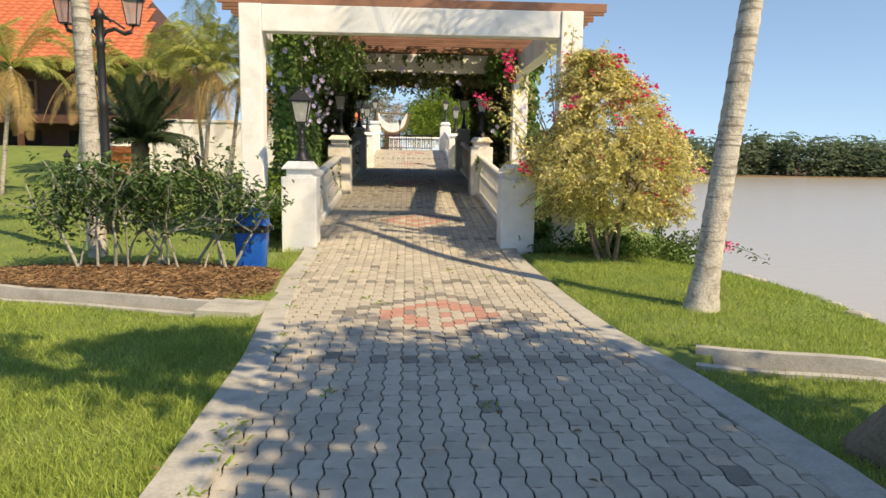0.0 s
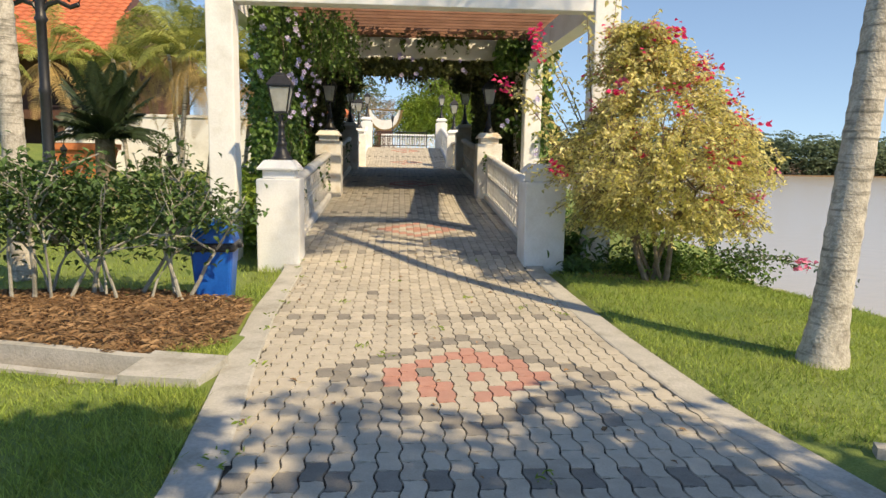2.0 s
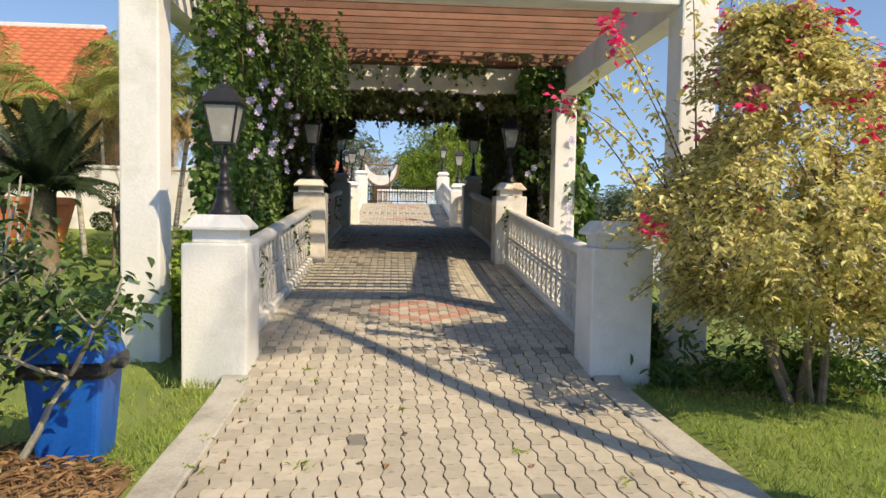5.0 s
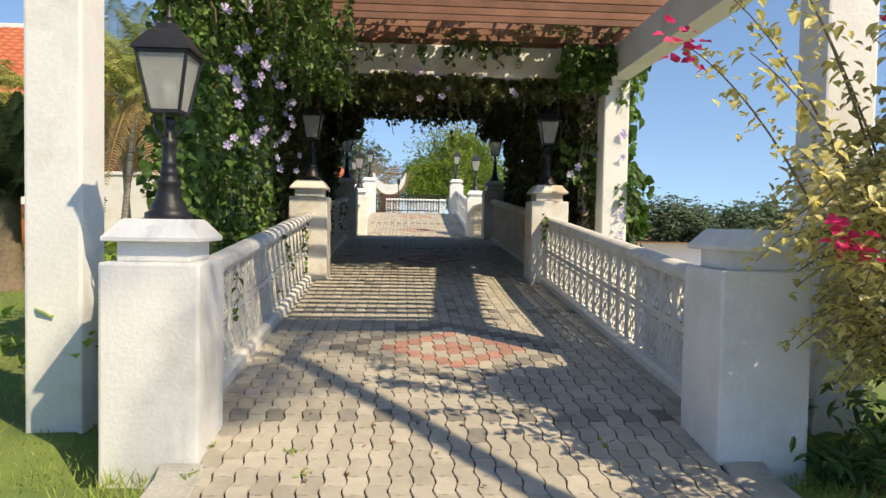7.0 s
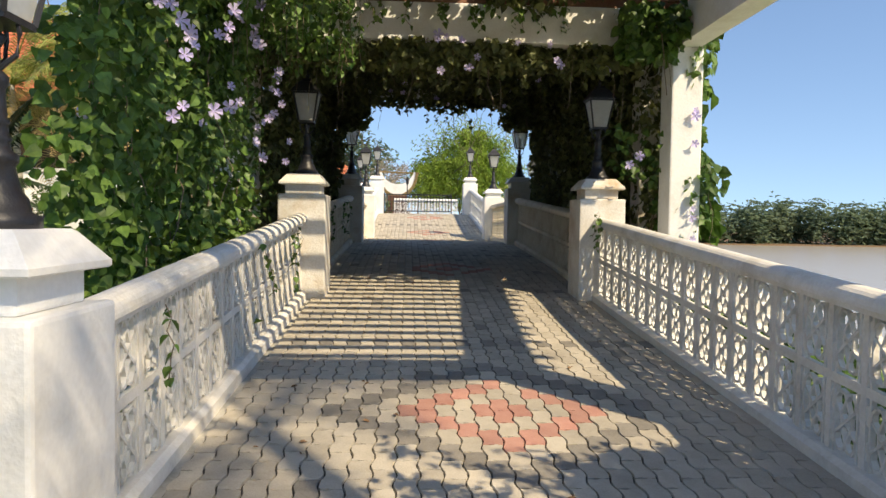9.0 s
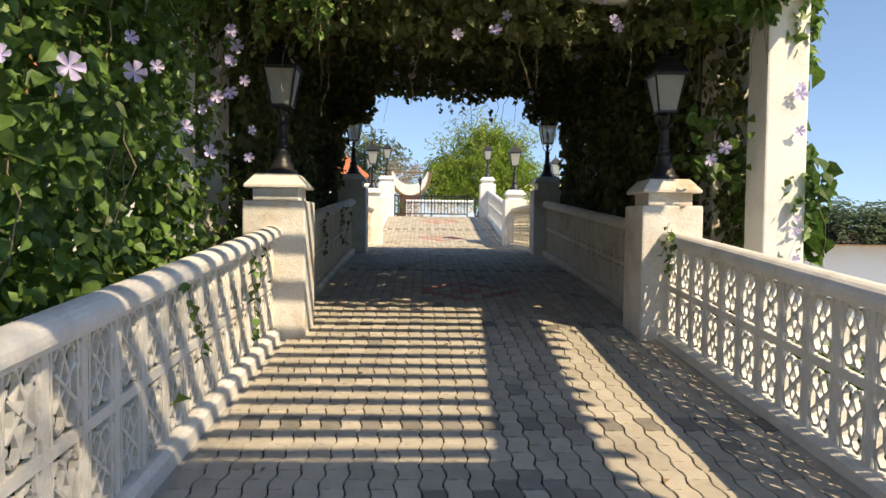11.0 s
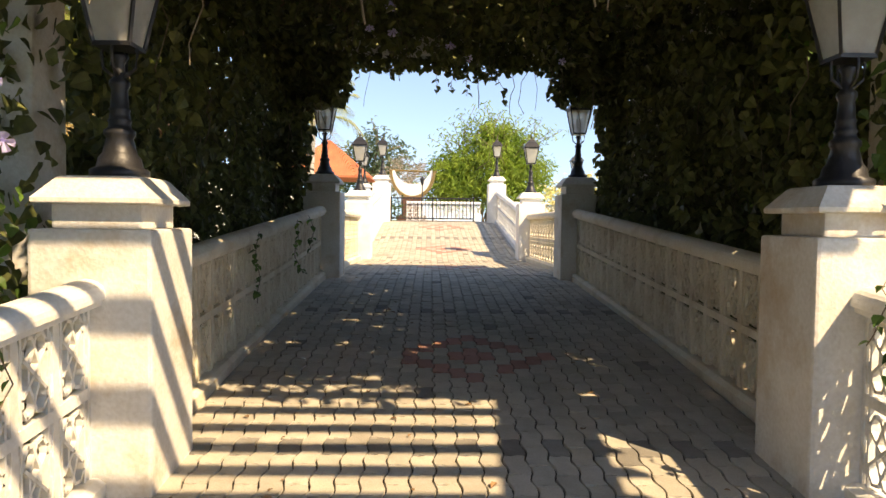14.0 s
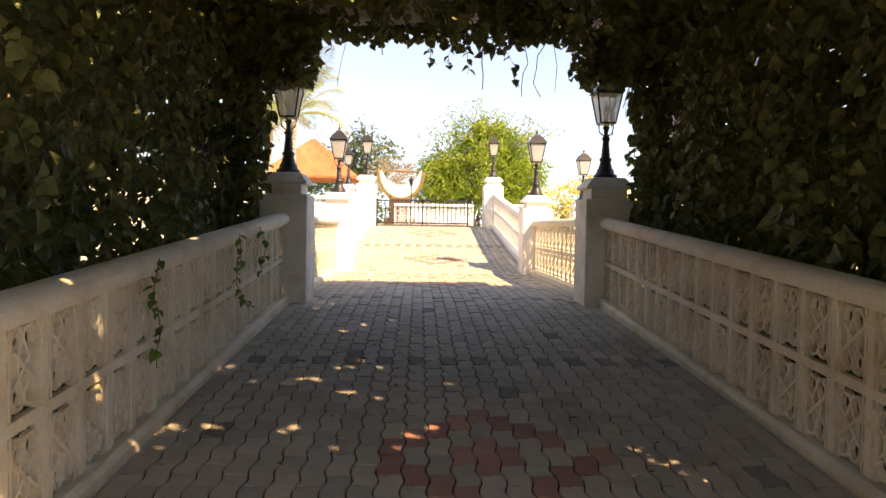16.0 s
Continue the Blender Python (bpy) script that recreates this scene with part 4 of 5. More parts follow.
def wheelie_bin(at, turn):
    b = thing("litter_bin", "blue plastic litter bin with swing lid and black bag", "litter bin", at, turn)

    def sq(a, c, z, r=0.04):
        out = []
        for cx, cy, a0 in ((a - r, c - r, 0), (-a + r, c - r, 90), (-a + r, -c + r, 180), (a - r, -c + r, 270)):
            out += [(cx + r * math.cos(radians(a0 + k * 30)), cy + r * math.sin(radians(a0 + k * 30)), z) for k in range(4)]
        return out
    part("body", Geo().rings([sq(0.165, 0.165, 0), sq(0.17, 0.17, 0.02), sq(0.21, 0.21, 0.5), sq(0.225, 0.225, 0.505), sq(0.225, 0.225, 0.54)]), BLUE, b)
    part("bag_rim", Geo().rings([sq(0.226, 0.226, 0.47), sq(0.24, 0.238, 0.49), sq(0.236, 0.24, 0.535), sq(0.222, 0.222, 0.552)], cap=False), BLACK_BAG, b, "black plastic bag edge")
    part("lid", Geo().rings([sq(0.222, 0.222, 0.545), sq(0.218, 0.218, 0.57), sq(0.17, 0.2, 0.7), sq(0.1, 0.14, 0.755), sq(0.06, 0.1, 0.76)]), BLUE, b)
    part("flap", Geo().poly([(-0.14, -0.215, 0.575), (0.14, -0.215, 0.575), (0.12, -0.19, 0.69), (-0.12, -0.19, 0.69), (-0.14, -0.225, 0.575), (0.14, -0.225, 0.575), (0.12, -0.203, 0.69), (-0.12, -0.203, 0.69)], [(0, 1, 2, 3), (7, 6, 5, 4), (0, 4, 5, 1), (2, 6, 7, 3), (1, 5, 6, 2), (0, 3, 7, 4)]), BLUE, b)
    for s in (-1, 1):
        part("handle", Geo().box(s * 0.25 - 0.03, s * 0.25 + 0.03, -0.06, 0.06, 0.49, 0.53, 0.01), BLACK_BAG, b)
    return b


wheelie_bin((-2.12, 9.62, -0.1), 4).scale = (1.04, 1.04, 1.12)

# bed of dry litter, and the drains that cross the lawn
g = Geo()
rb = random.Random(8)
n = 36
def bed_y(x, y):
    """Keeps a place of the bed behind the drain's kerb."""
    return max(y, 6.95 - (x + 1.75) * 0.283 + 0.24)


rim = [(-3.5 + (2.25 + 0.15 * math.sin(3 * a) + rb.uniform(-0.08, 0.08)) * math.cos(a), 8.4 + (1.4 + 0.12 * math.sin(4 * a) + rb.uniform(-0.06, 0.06)) * math.sin(a)) for a in [2 * math.pi * k / n for k in range(n)]]
rim = [(min(x, left_edge(y) - 0.18), bed_y(x, y)) for x, y in rim]
g.poly([(-3.1, 8.6, 0.0)] + [(x * 0.5 - 3.1 * 0.5, y * 0.5 + 8.6 * 0.5, -0.01) for x, y in rim] + [(x, y, ground_z(x, y) - 0.002) for x, y in rim],
       [(0, 1 + k, 1 + (k + 1) % n) for k in range(n)] + [(1 + k, 1 + n + k, 1 + n + (k + 1) % n, 1 + (k + 1) % n) for k in range(n)])
bed = structure("soil_bed", g, SOIL, "bed of dry brown soil and leaf litter under the shrub", "soil", True)
g = Geo()
pts = []
for _ in range(8500):
    a, r = rb.uniform(0, 6.283), math.sqrt(rb.random())
    x, y = -3.5 + 2.3 * r * math.cos(a), 8.4 + 1.42 * r * math.sin(a)
    if x > left_edge(y) - 0.19 or y < bed_y(x, y):
        continue
    pts.append((x, y, 0.01 - 0.075 * r * r))
g.leaves(rb, pts, 0.085, shape="blade", droop=-0.35, up=0.8)
tagged(new("leaf_litter", g.mesh("leaf_litter", mat("straw", (0.15, 0.08, 0.035), (0.33, 0.21, 0.11), 3, 0.9, 0, 20, rnd=0.4, island=True))), "brown dry grass and leaf litter", "litter", "", "stuff")
g = Geo()
pts = [(2.35 + rb.gauss(0.5, 0.45), 11.0 + rb.gauss(0, 0.16), -0.1 + rb.uniform(0, 0.03)) for _ in range(700)]
g.leaves(rb, [q for q in pts if q[0] > 2.0], 0.06, shape="blade", droop=-0.1, up=0.6)
tagged(new("leaf_litter", g.mesh("leaf_litter", bpy.data.materials["straw"])), "orange-brown dry litter under the bougainvillea", "litter", "", "stuff")


def drain(name, p, q, width=0.42):
    """An open concrete channel let into the lawn from p to q."""
    a, b = Vector((*p, 0)), Vector((*q, 0))
    d = (b - a).normalized()
    nrm = Vector((-d.y, d.x, 0))
    g = Geo()
    h = width / 2
    s_ = 1 if nrm.y > 0 else -1
    prof = [(-h - 0.09, -0.4), (-h - 0.09, 0.0), (-h, 0.0), (-h + 0.02, -0.2), (h - 0.02, -0.2), (h, 0.045), (h + 0.09, 0.045), (h + 0.09, -0.4)]
    prof = [(o * s_, u) for o, u in prof]
    rows_ = []
    for k in range(16):
        c = a.lerp(b, k / 15)
        z = ground_z(c.x, c.y) + 0.02
        rows_.append([c + nrm * o + Vector((0, 0, z + u + (0.012 * noise.noise(c * 2 + Vector((o, 0, 0)))))) for o, u in prof])
    g.rings(rows_)
    silt = Geo()
    silt.poly([c for r_ in rows_ for c in (r_[3] + nrm * 0.02 * s_ + Vector((0, 0, 0.012)), r_[4] - nrm * 0.02 * s_ + Vector((0, 0, 0.012)))], [(2 * k, 2 * k + 2, 2 * k + 3, 2 * k + 1) for k in range(15)])
    tagged(new(name + "_silt", silt.mesh("silt", SOIL)), "dark damp silt lying in the open drain", "silt", "", "structure")
    return structure(name, g, CONCRETE, "shallow open concrete drain with worn kerbs crossing the lawn", "drain")


drain("drain_left", (-1.75, 6.95), (-9, 9.0), 0.3)
drain("drain_right", (2.3, 5.3), (6.6, 3.6), 0.3)
g = Geo().rings([[(-2.05, 6.75, z), (-1.5, 6.65, z), (-1.42, 7.2, z), (-2.0, 7.35, z)] for z in (-0.35, -0.03)])
structure("drain_cover", g, CONCRETE, "cracked concrete slab where the drain meets the path", "slab")

# grass
rg = np.random.default_rng(6)


def grass(name, x0, x1, y0, y1, count, label, h=0.05, keep=None):
    n = int(count)
    x, y = rg.uniform(x0, x1, n), y0 + (y1 - y0) * rg.random(n) ** 1.5
    v, f = [], []
    for a, b in zip(x, y):
        if not (a < left_edge(b) - 0.16 or a > right_edge(b) + 0.16) or (keep and not keep(a, b)):
            continue
        z = ground_z(a, b) - 0.005
        th, s = rg.uniform(0, 6.283), h * rg.uniform(0.5, 1.5) * (1 + 0.6 * noise.noise(Vector((a, b, 0)) * 1.5))
        lx, ly = rg.normal(0, 0.55, 2) * s
        wx, wy = 0.0045 * math.cos(th), 0.0045 * math.sin(th)
        o = len(v)
        v += [(a - wx, b - wy, z), (a + wx, b + wy, z), (a + lx, b + ly, z + s)]
        f.append((o, o + 1, o + 2))
    me = bpy.data.meshes.new(name)
    me.from_pydata(v, [], f)
    me.materials.append(BLADE)
    tagged(new(name, me), label, "grass", "", "stuff")


def bare(a, b):
    k = ((a + 3.5) / 2.2) ** 2 + ((b - 8.4) / 1.38) ** 2
    dl = abs((b - 6.95) - (a + 1.75) * (2.05 / -7.25))
    dr = abs((b - 5.3) - (a - 2.3) * (-1.7 / 4.3))
    return (k > 1 or b < bed_y(a, b) - 0.3) and not (a < -1.4 and dl < 0.27) and not (a > 1.9 and dr < 0.27)


grass("grass", -5, -1.1, 2.2, 8, 85000, "short sunlit lawn grass", 0.045, bare)
grass("grass", -14, -1.5, 8, 22, 60000, "mown lawn grass", 0.05, bare)
grass("grass", 1.9, 5.9, 2.4, 12.5, 95000, "short lawn grass on the river side", 0.045, bare)
grass("grass", -1.95, -1.25, 2.4, 11.3, 9000, "rough grass along the path edge", 0.07, bare)

# ---- double street lamp ----
st = thing("street_lamp", "black iron street lamp with two lanterns on scrolled arms", "street lamp", (-5.72, 13.7, -0.1))
st.scale = (0.9, 0.9, 1.09)
part("pole", Geo().lathe([(0.2, 0), (0.2, 0.3), (0.15, 0.4), (0.11, 0.8), (0.13, 0.84), (0.1, 0.9), (0.09, 2.2), (0.11, 2.25), (0.085, 2.3), (0.08, 3.2), (0.115, 3.25), (0.08, 3.3), (0.08, 3.66), (0.12, 3.7), (0.1, 3.78), (0.02, 3.85), (0.004, 3.95)], 12), IRON, st, "", True)
for s in (-1, 1):
    g = Geo().tube([(0, 0, 3.3), (0.12 * s, 0, 3.45), (0.3 * s, 0, 3.5), (0.5 * s, 0, 3.42), (0.64 * s, 0, 3.46), (0.68 * s, 0, 3.56)], 0.036, 6)
    g.tube([(0.1 * s + 0.12 * math.cos(a) * s, 0, 3.6 + 0.1 * math.sin(a)) for a in [k * 0.6 for k in range(9)]], 0.024, 5)
    g.tube([(0.05 * s, 0, 3.68), (0.3 * s, 0, 3.62), (0.5 * s, 0, 3.5)], 0.018, 5)
    arm = part("arm", g, IRON, st)
    head = Geo().box(-0.1, 0.1, -0.1, 0.1, 0, 0.02).box(-0.17, 0.17, -0.17, 0.17, 0.4, 0.43)
    head.rings([[(-a, -a, z), (a, -a, z), (a, a, z), (-a, a, z)] for a, z in ((0.2, 0.43), (0.12, 0.54), (0.07, 0.56), (0.06, 0.62), (0.02, 0.7))])
    for sx in (-1, 1):
        for sy in (-1, 1):
            head.tube([(0.095 * sx, 0.095 * sy, 0.01), (0.16 * sx, 0.16 * sy, 0.41)], 0.012, 4)
    part("lantern", head, IRON, arm).location = (0.68 * s, 0, 3.56)
    part("glass", Geo().rings([[(-a, -a, z), (a, -a, z), (a, a, z), (-a, a, z)] for a, z in ((0.085, 0.02), (0.148, 0.4))]), FROST, arm, "frosted panes").location = (0.68 * s, 0, 3.56)


def garden_lamp(x, y, h=1.3, z=-0.1):
    p = thing("garden_lamp", "small black garden lamp post", "lamp", (x, y, z), 0, "garden lamps")
    part("pole", Geo().lathe([(0.07, 0), (0.05, 0.1), (0.028, 0.15), (0.028, h - 0.35), (0.05, h - 0.33)], 8), IRON, p)
    part("lantern", Geo().lathe([(0.05, h - 0.33), (0.06, h - 0.32), (0.09, h - 0.12), (0.13, h - 0.1), (0.05, h), (0.01, h + 0.08)], 6), IRON, p)


garden_lamp(-6.0, 20.5, 1.5)
garden_lamp(-10.2, 24, 1.6)
garden_lamp(-9.4, 20.0, 1.5)

# ---- the house, walls and palms behind the lawn ----
house = thing("house", "timber house with an orange tiled roof behind palms", "house", (-22.6, 40, -0.1))
part("wall", Geo().box(-12, 9, 0, 9, 0, 6.2), DARK_WOOD, house, "dark red-brown timber wall")
for k, x in enumerate((-9, -5.5, -2, 1.5, 5)):
    w_ = part("window", Geo().box(x - 0.8, x + 0.8, -0.06, 0.05, 3.7, 5.2), SHADE, house)
    part("frame", Geo().box(x - 0.95, x - 0.8, -0.1, 0.0, 3.6, 5.3).box(x + 0.8, x + 0.95, -0.1, 0.0, 3.6, 5.3).box(x - 0.8, x + 0.8, -0.1, 0, 5.2, 5.3).box(x - 0.8, x + 0.8, -0.1, 0, 3.6, 3.7), WOOD, w_)
    part("doorway", Geo().box(x - 1.0, x + 1.0, -0.05, 0.05, 0.0, 2.6), SHADE, house)
part("veranda_beam", Geo().box(-12, 9.3, -2.2, -2.0, 2.9, 3.2), DARK_WOOD, house)
for x in (-11.5, -8, -4.5, -1, 2.5, 6, 9):
    part("post", Geo().box(x - 0.12, x + 0.12, -2.22, -1.98, 0, 2.9), DARK_WOOD, house)
part("balcony_floor", Geo().box(-12, 9.3, -2.1, -0.08, 3.2, 3.35), DARK_WOOD, house)
tile_rows = 20
roof = Geo()
for k in range(tile_rows):
    t0, t1 = k / tile_rows, (k + 1) / tile_rows
    y0_, y1_, z0_, z1_ = -2.8 + 7.4 * t0, -2.8 + 7.4 * t1, 5.9 + 5.0 * t0, 5.9 + 5.0 * t1
    for i in range(46 - round(6.4 * t0)):
        xa = -13 + i * 0.5 + 0.01
        roof.poly([(xa, y0_, z0_ + 0.1), (xa + 0.25, y0_, z0_ + 0.16), (xa + 0.49, y0_, z0_ + 0.1), (xa, y1_, z1_ + 0.02), (xa + 0.25, y1_, z1_ + 0.08), (xa + 0.49, y1_, z1_ + 0.02), (xa, y0_, z0_), (xa + 0.49, y0_, z0_)],
                  [(0, 1, 4, 3), (1, 2, 5, 4), (6, 7, 2, 1, 0)])
rf_ = part("roof", roof, TILE, house, "orange clay tile roof")
part("gable", Geo().poly([(-13, -2.7, 5.85), (10, -2.7, 5.85), (6.8, 4.6, 10.85), (-13, 4.6, 10.85), (-13, 11.8, 5.85), (10, 11.8, 5.85)], [(0, 1, 2, 3), (3, 2, 5, 4), (1, 5, 2), (0, 3, 4)]), DARK_WOOD, house)
part("ridge", Geo().box(-13.1, 6.8, 4.4, 4.8, 10.85, 11.1, 0.05), WHITE, house)

g = Geo().box(-12.5, -3.2, 31.0, 31.3, -0.3, 2.7, 0.03)
g.box(-12.55, -3.15, 30.95, 31.35, 2.7, 2.82, 0.02)
structure("wall_garden", g, WHITE, "white-painted garden wall behind the palms", "wall")
g = Geo().rings([[(-12.3, y_, -0.3), (-12.0, y_, -0.3), (-12.0, y_, z_), (-12.3, y_, z_)] for y_, z_ in ((26.6, 0.7), (27.4, 1.1), (27.5, 1.4), (29, 2.2), (29.2, 2.5), (31, 2.7))])
structure("wall_stair", g, WHITE, "sloping white stair wall", "wall")
pot = thing("planter", "large square terracotta planter before the white wall", "planter", (-10.6, 26.5, -0.1))
part("body", Geo().rings([[(-a, -a, z), (a, -a, z), (a, a, z), (-a, a, z)] for a, z in ((0.45, 0), (0.75, 1.5), (0.82, 1.5), (0.84, 1.7))]), ORANGE, pot)
part("soil", Geo().box(-0.7, 0.7, -0.7, 0.7, 1.69, 1.72), SOIL, pot)
top_ = thing("topiary", "clipped ball topiary shrub", "shrub", (-6.9, 22.5, -0.1))
rt = random.Random(77)
part("trunk", Geo().tube([(0, 0, 0), (0.03, 0, 0.8), (0, 0, 1.7)], 0.04, 6), STEM, top_)
for cx, cz, r in ((0, 1.75, 0.32), (-0.25, 1.15, 0.24), (0.3, 0.9, 0.22)):
    part("leaf_ball", Geo().leaves(rt, cloud(rt, (cx, 0, cz), (r, r, r), 700, 0.75, 0.12), 0.07, shape="oval"), LEAF_DARK, top_)["kind"] = "stuff"
leafy("hedge", "low clipped yellow-green hedge before the white wall", "hedge", (-7.0, 25.5, -0.1), [(0, 0, 0, (0, 0, 1), 0.3, 0.02)],
      [((-2.5, 0, 0.3), (1.8, 0.6, 0.45), 900), ((0.8, 0.3, 0.4), (1.8, 0.6, 0.5), 900), ((3.0, 0.6, 0.45), (1.2, 0.6, 0.6), 600)], 0.12, LEAF_LIME, STEM, 71)
palm((-7.9, 21.3, -0.1), 1.95, (0, 0), 0.3, 0.24, 40, 1.55, "squat cycad with dark spreading fronds", 80, frond_m=CYCAD, bark=STEM, droop=0.6, leaflets=60, ringed=False)
SPOTS = [(-6.2, 24.5, 4.3, 0.5), (-5.3, 25.5, 4.0, 0.4), (-7.3, 26.0, 4.8, -0.4), (-8.6, 25.0, 4.5, -0.5), (-9.8, 33, 5.6, 0.3), (-6.9, 24.0, 4.6, 0.4), (-4.6, 24.8, 4.0, 0.3), (-13.5, 24, 4.4, 0.5), (-14.8, 23, 4.6, -0.6), (-12.6, 27.5, 4.7, 0.4), (-15.8, 26, 4.8, 0.2), (-11.2, 33, 5.4, -0.3), (-16.2, 22, 4.0, -0.4)]
for k, (x, y, h, l) in enumerate(SPOTS):
    palm((x, y, -0.1), h, (l, 0.2), 0.085, 0.06, 20, 2.2, "feather palm with yellowing and dry drooping fronds", 100 + k, dry=0.3, leaflets=36, ringed=False)

# ---- beyond the gate ----
gate = thing("gate", "black iron bar gate across the end of the bridge", "gate", (-0.1, 36.9, floor_z(36.9)))
part("frame", Geo().box(-1.32, 1.3, -0.02, 0.02, 0.08, 0.12).box(-1.32, 1.3, -0.02, 0.02, 0.72, 0.76).box(-1.34, -1.3, -0.02, 0.02, 0.0, 0.8).box(1.28, 1.32, -0.02, 0.02, 0.0, 0.8).box(-0.02, 0.02, -0.02, 0.02, 0.0, 0.8), IRON, gate)
rod = Geo().box(-0.011, 0.011, -0.011, 0.011, 0.12, 0.74).mesh("rod", IRON)
for k in range(21):
    part("rod", rod, IRON, gate).location = (-1.2 + 0.12 * k, 0, 0)
g = Geo().box(-14, 5.5, 37.2, 70, 0.6, 1.62)
structure("terrace", g, CONCRETE, "pale paved terrace beyond the gate", "terrace")
for x0, x1, yy in ((-6.5, -2.2, 37.0), (2.4, 5.3, 44), (-1.2, 2.0, 45), (-8, -2.4, 46)):
    r = railing(0, 0, x1 - x0, 0, 0, WHITE, "white pierced terrace balustrade", 0.95)
    r.matrix_basis = pose(x1, yy, 1.62, 0, 0, 90)
lamp_at(-2.6, 40.5, 3.1)
pillar((-2.6, 40.5, 1.62), WHITE, "white pillar with a lantern beyond the gate")
lamp_at(3.75, 33.5, 2.42)
pillar((3.75, 33.5, 0.95), WHITE, "white pillar with a lantern beside the bank")
garden_lamp(-0.55, 47, 2.1, 1.62)
sc = thing("crescent_sculpture", "gilded crescent sculpture on a dark plinth", "sculpture", (-1.2, 55, 1.62))
g = Geo()
rr = []
for k in range(25):
    a = math.pi + math.pi * k / 24
    w_ = 0.12 + 0.42 * math.sin(math.pi * k / 24)
    for_ = [(math.cos(a) * r_, yy, 2.95 + math.sin(a) * r_ * 1.25) for r_, yy in ((1.15, -0.25), (1.15, 0.25), (1.15 - w_, 0.25), (1.15 - w_, -0.25))]
    rr.append(for_)
part("crescent", Geo().rings(rr), WHITE, sc, "white crescent shell")
part("rim", Geo().rings([[(math.cos(a) * r_, yy, 2.95 + math.sin(a) * r_ * 1.25) for r_, yy in ((1.32, -0.32), (1.32, 0.32), (1.15, 0.32), (1.15, -0.32))] for a in [math.pi + math.pi * k / 24 for k in range(25)]]), GOLD, sc, "gilded rim")
part("bar", Geo().tube([(-1.35, 0, 2.98), (1.4, 0, 2.9)], 0.05, 6), GOLD, sc)
part("plinth", Geo().box(-0.6, 0.6, -0.6, 0.6, 0, 1.45, 0.05).box(-0.85, 0.85, -0.85, 0.85, 0, 0.4, 0.04), DARK_WOOD, sc)
tr = random.Random(91)
leafy("bamboo_tree", "feathery lime-green bamboo clump", "tree", (3.6, 60, 1.6), [(tr.uniform(-0.5, 0.5), tr.uniform(-0.4, 0.4), 0, (tr.uniform(-0.5, 0.5), 0, 1), 3.2, 0.06) for _ in range(10)],
      [((0, 0, 3.2), (3.6, 2.2, 2.4), 11000), ((-2.4, 0, 2.6), (2.0, 1.5, 2.0), 4600), ((2.2, 0, 3.0), (2.0, 1.5, 2.4), 4800), ((0.6, 0, 5.2), (1.8, 1.3, 1.4), 3000)], 0.3, LEAF_LIME, STEM, 92, shape="blade", droop=0.5)
leafy("shrub", "bright yellow-leaved shrub behind the balustrade", "shrub", (6.0, 42, 1.0), [(0, 0, 0, (0, 0, 1), 0.8, 0.05)], [((0, 0, 1.7), (1.9, 1.2, 1.0), 1900), ((1.8, 0.5, 1.5), (1.4, 1.0, 0.8), 900)], 0.17, LEAF_YELLOW, STEM, 93)
leafy("hedge", "green hedge behind the gate", "hedge", (-2.6, 49, 1.6), [(0, 0, 0, (0, 0, 1), 0.4, 0.03)], [((0, 0, 0.7), (1.3, 0.8, 0.8), 900)], 0.16, LEAF_DARK, STEM, 94)
leafy("tree", "dull green tree far behind the sculpture", "tree", (-6, 86, 1.0), [(0, 0, 0, (0, 0, 1), 4.5, 0.25)], [((0, 0, 6.5), (4.2, 3, 3.0), 1900), ((-4, 0, 5), (3.4, 2, 2.4), 1200)], 0.5, LEAF_FAR_HAZE, STEM, 95)
leafy("tree", "bare grey-brown tree behind the sculpture", "tree", (-2.2, 72, 1.2), [(0, 0, 0, (0, 0, 1), 2.2, 0.16), (0.6, 0, 0, (0.3, 0, 1), 2.0, 0.12)], [((0, 0, 3.6), (3.2, 2, 1.8), 1100)], 0.25, GREY_TWIG, GREY_TWIG, 96, shape="blade", depth=4)
palm((-5.6, 46, 1.3), 5.0, (0.2, 0), 0.17, 0.13, 30, 3.0, "green feather palm beyond the bridge", 97, dry=0.15)
palm((-8.0, 52, 1.3), 5.5, (0.4, 0), 0.17, 0.13, 20, 2.8, "green feather palm beside an orange roof", 98, dry=0.2)
hut = thing("pavilion", "small pavilion with an orange pyramid roof", "pavilion", (-7.0, 62, 1.4))
part("roof", Geo().rings([[(-a, -a, z), (a, -a, z), (a, a, z), (-a, a, z)] for a, z in ((3.0, 3.0), (3.0, 3.12), (0.15, 5.6))]), TILE, hut)
for sx in (-1, 1):
    for sy in (-1, 1):
        part("post", Geo().box(sx * 2.4 - 0.12, sx * 2.4 + 0.12, sy * 2.4 - 0.12, sy * 2.4 + 0.12, 0, 3.0), WHITE, hut)

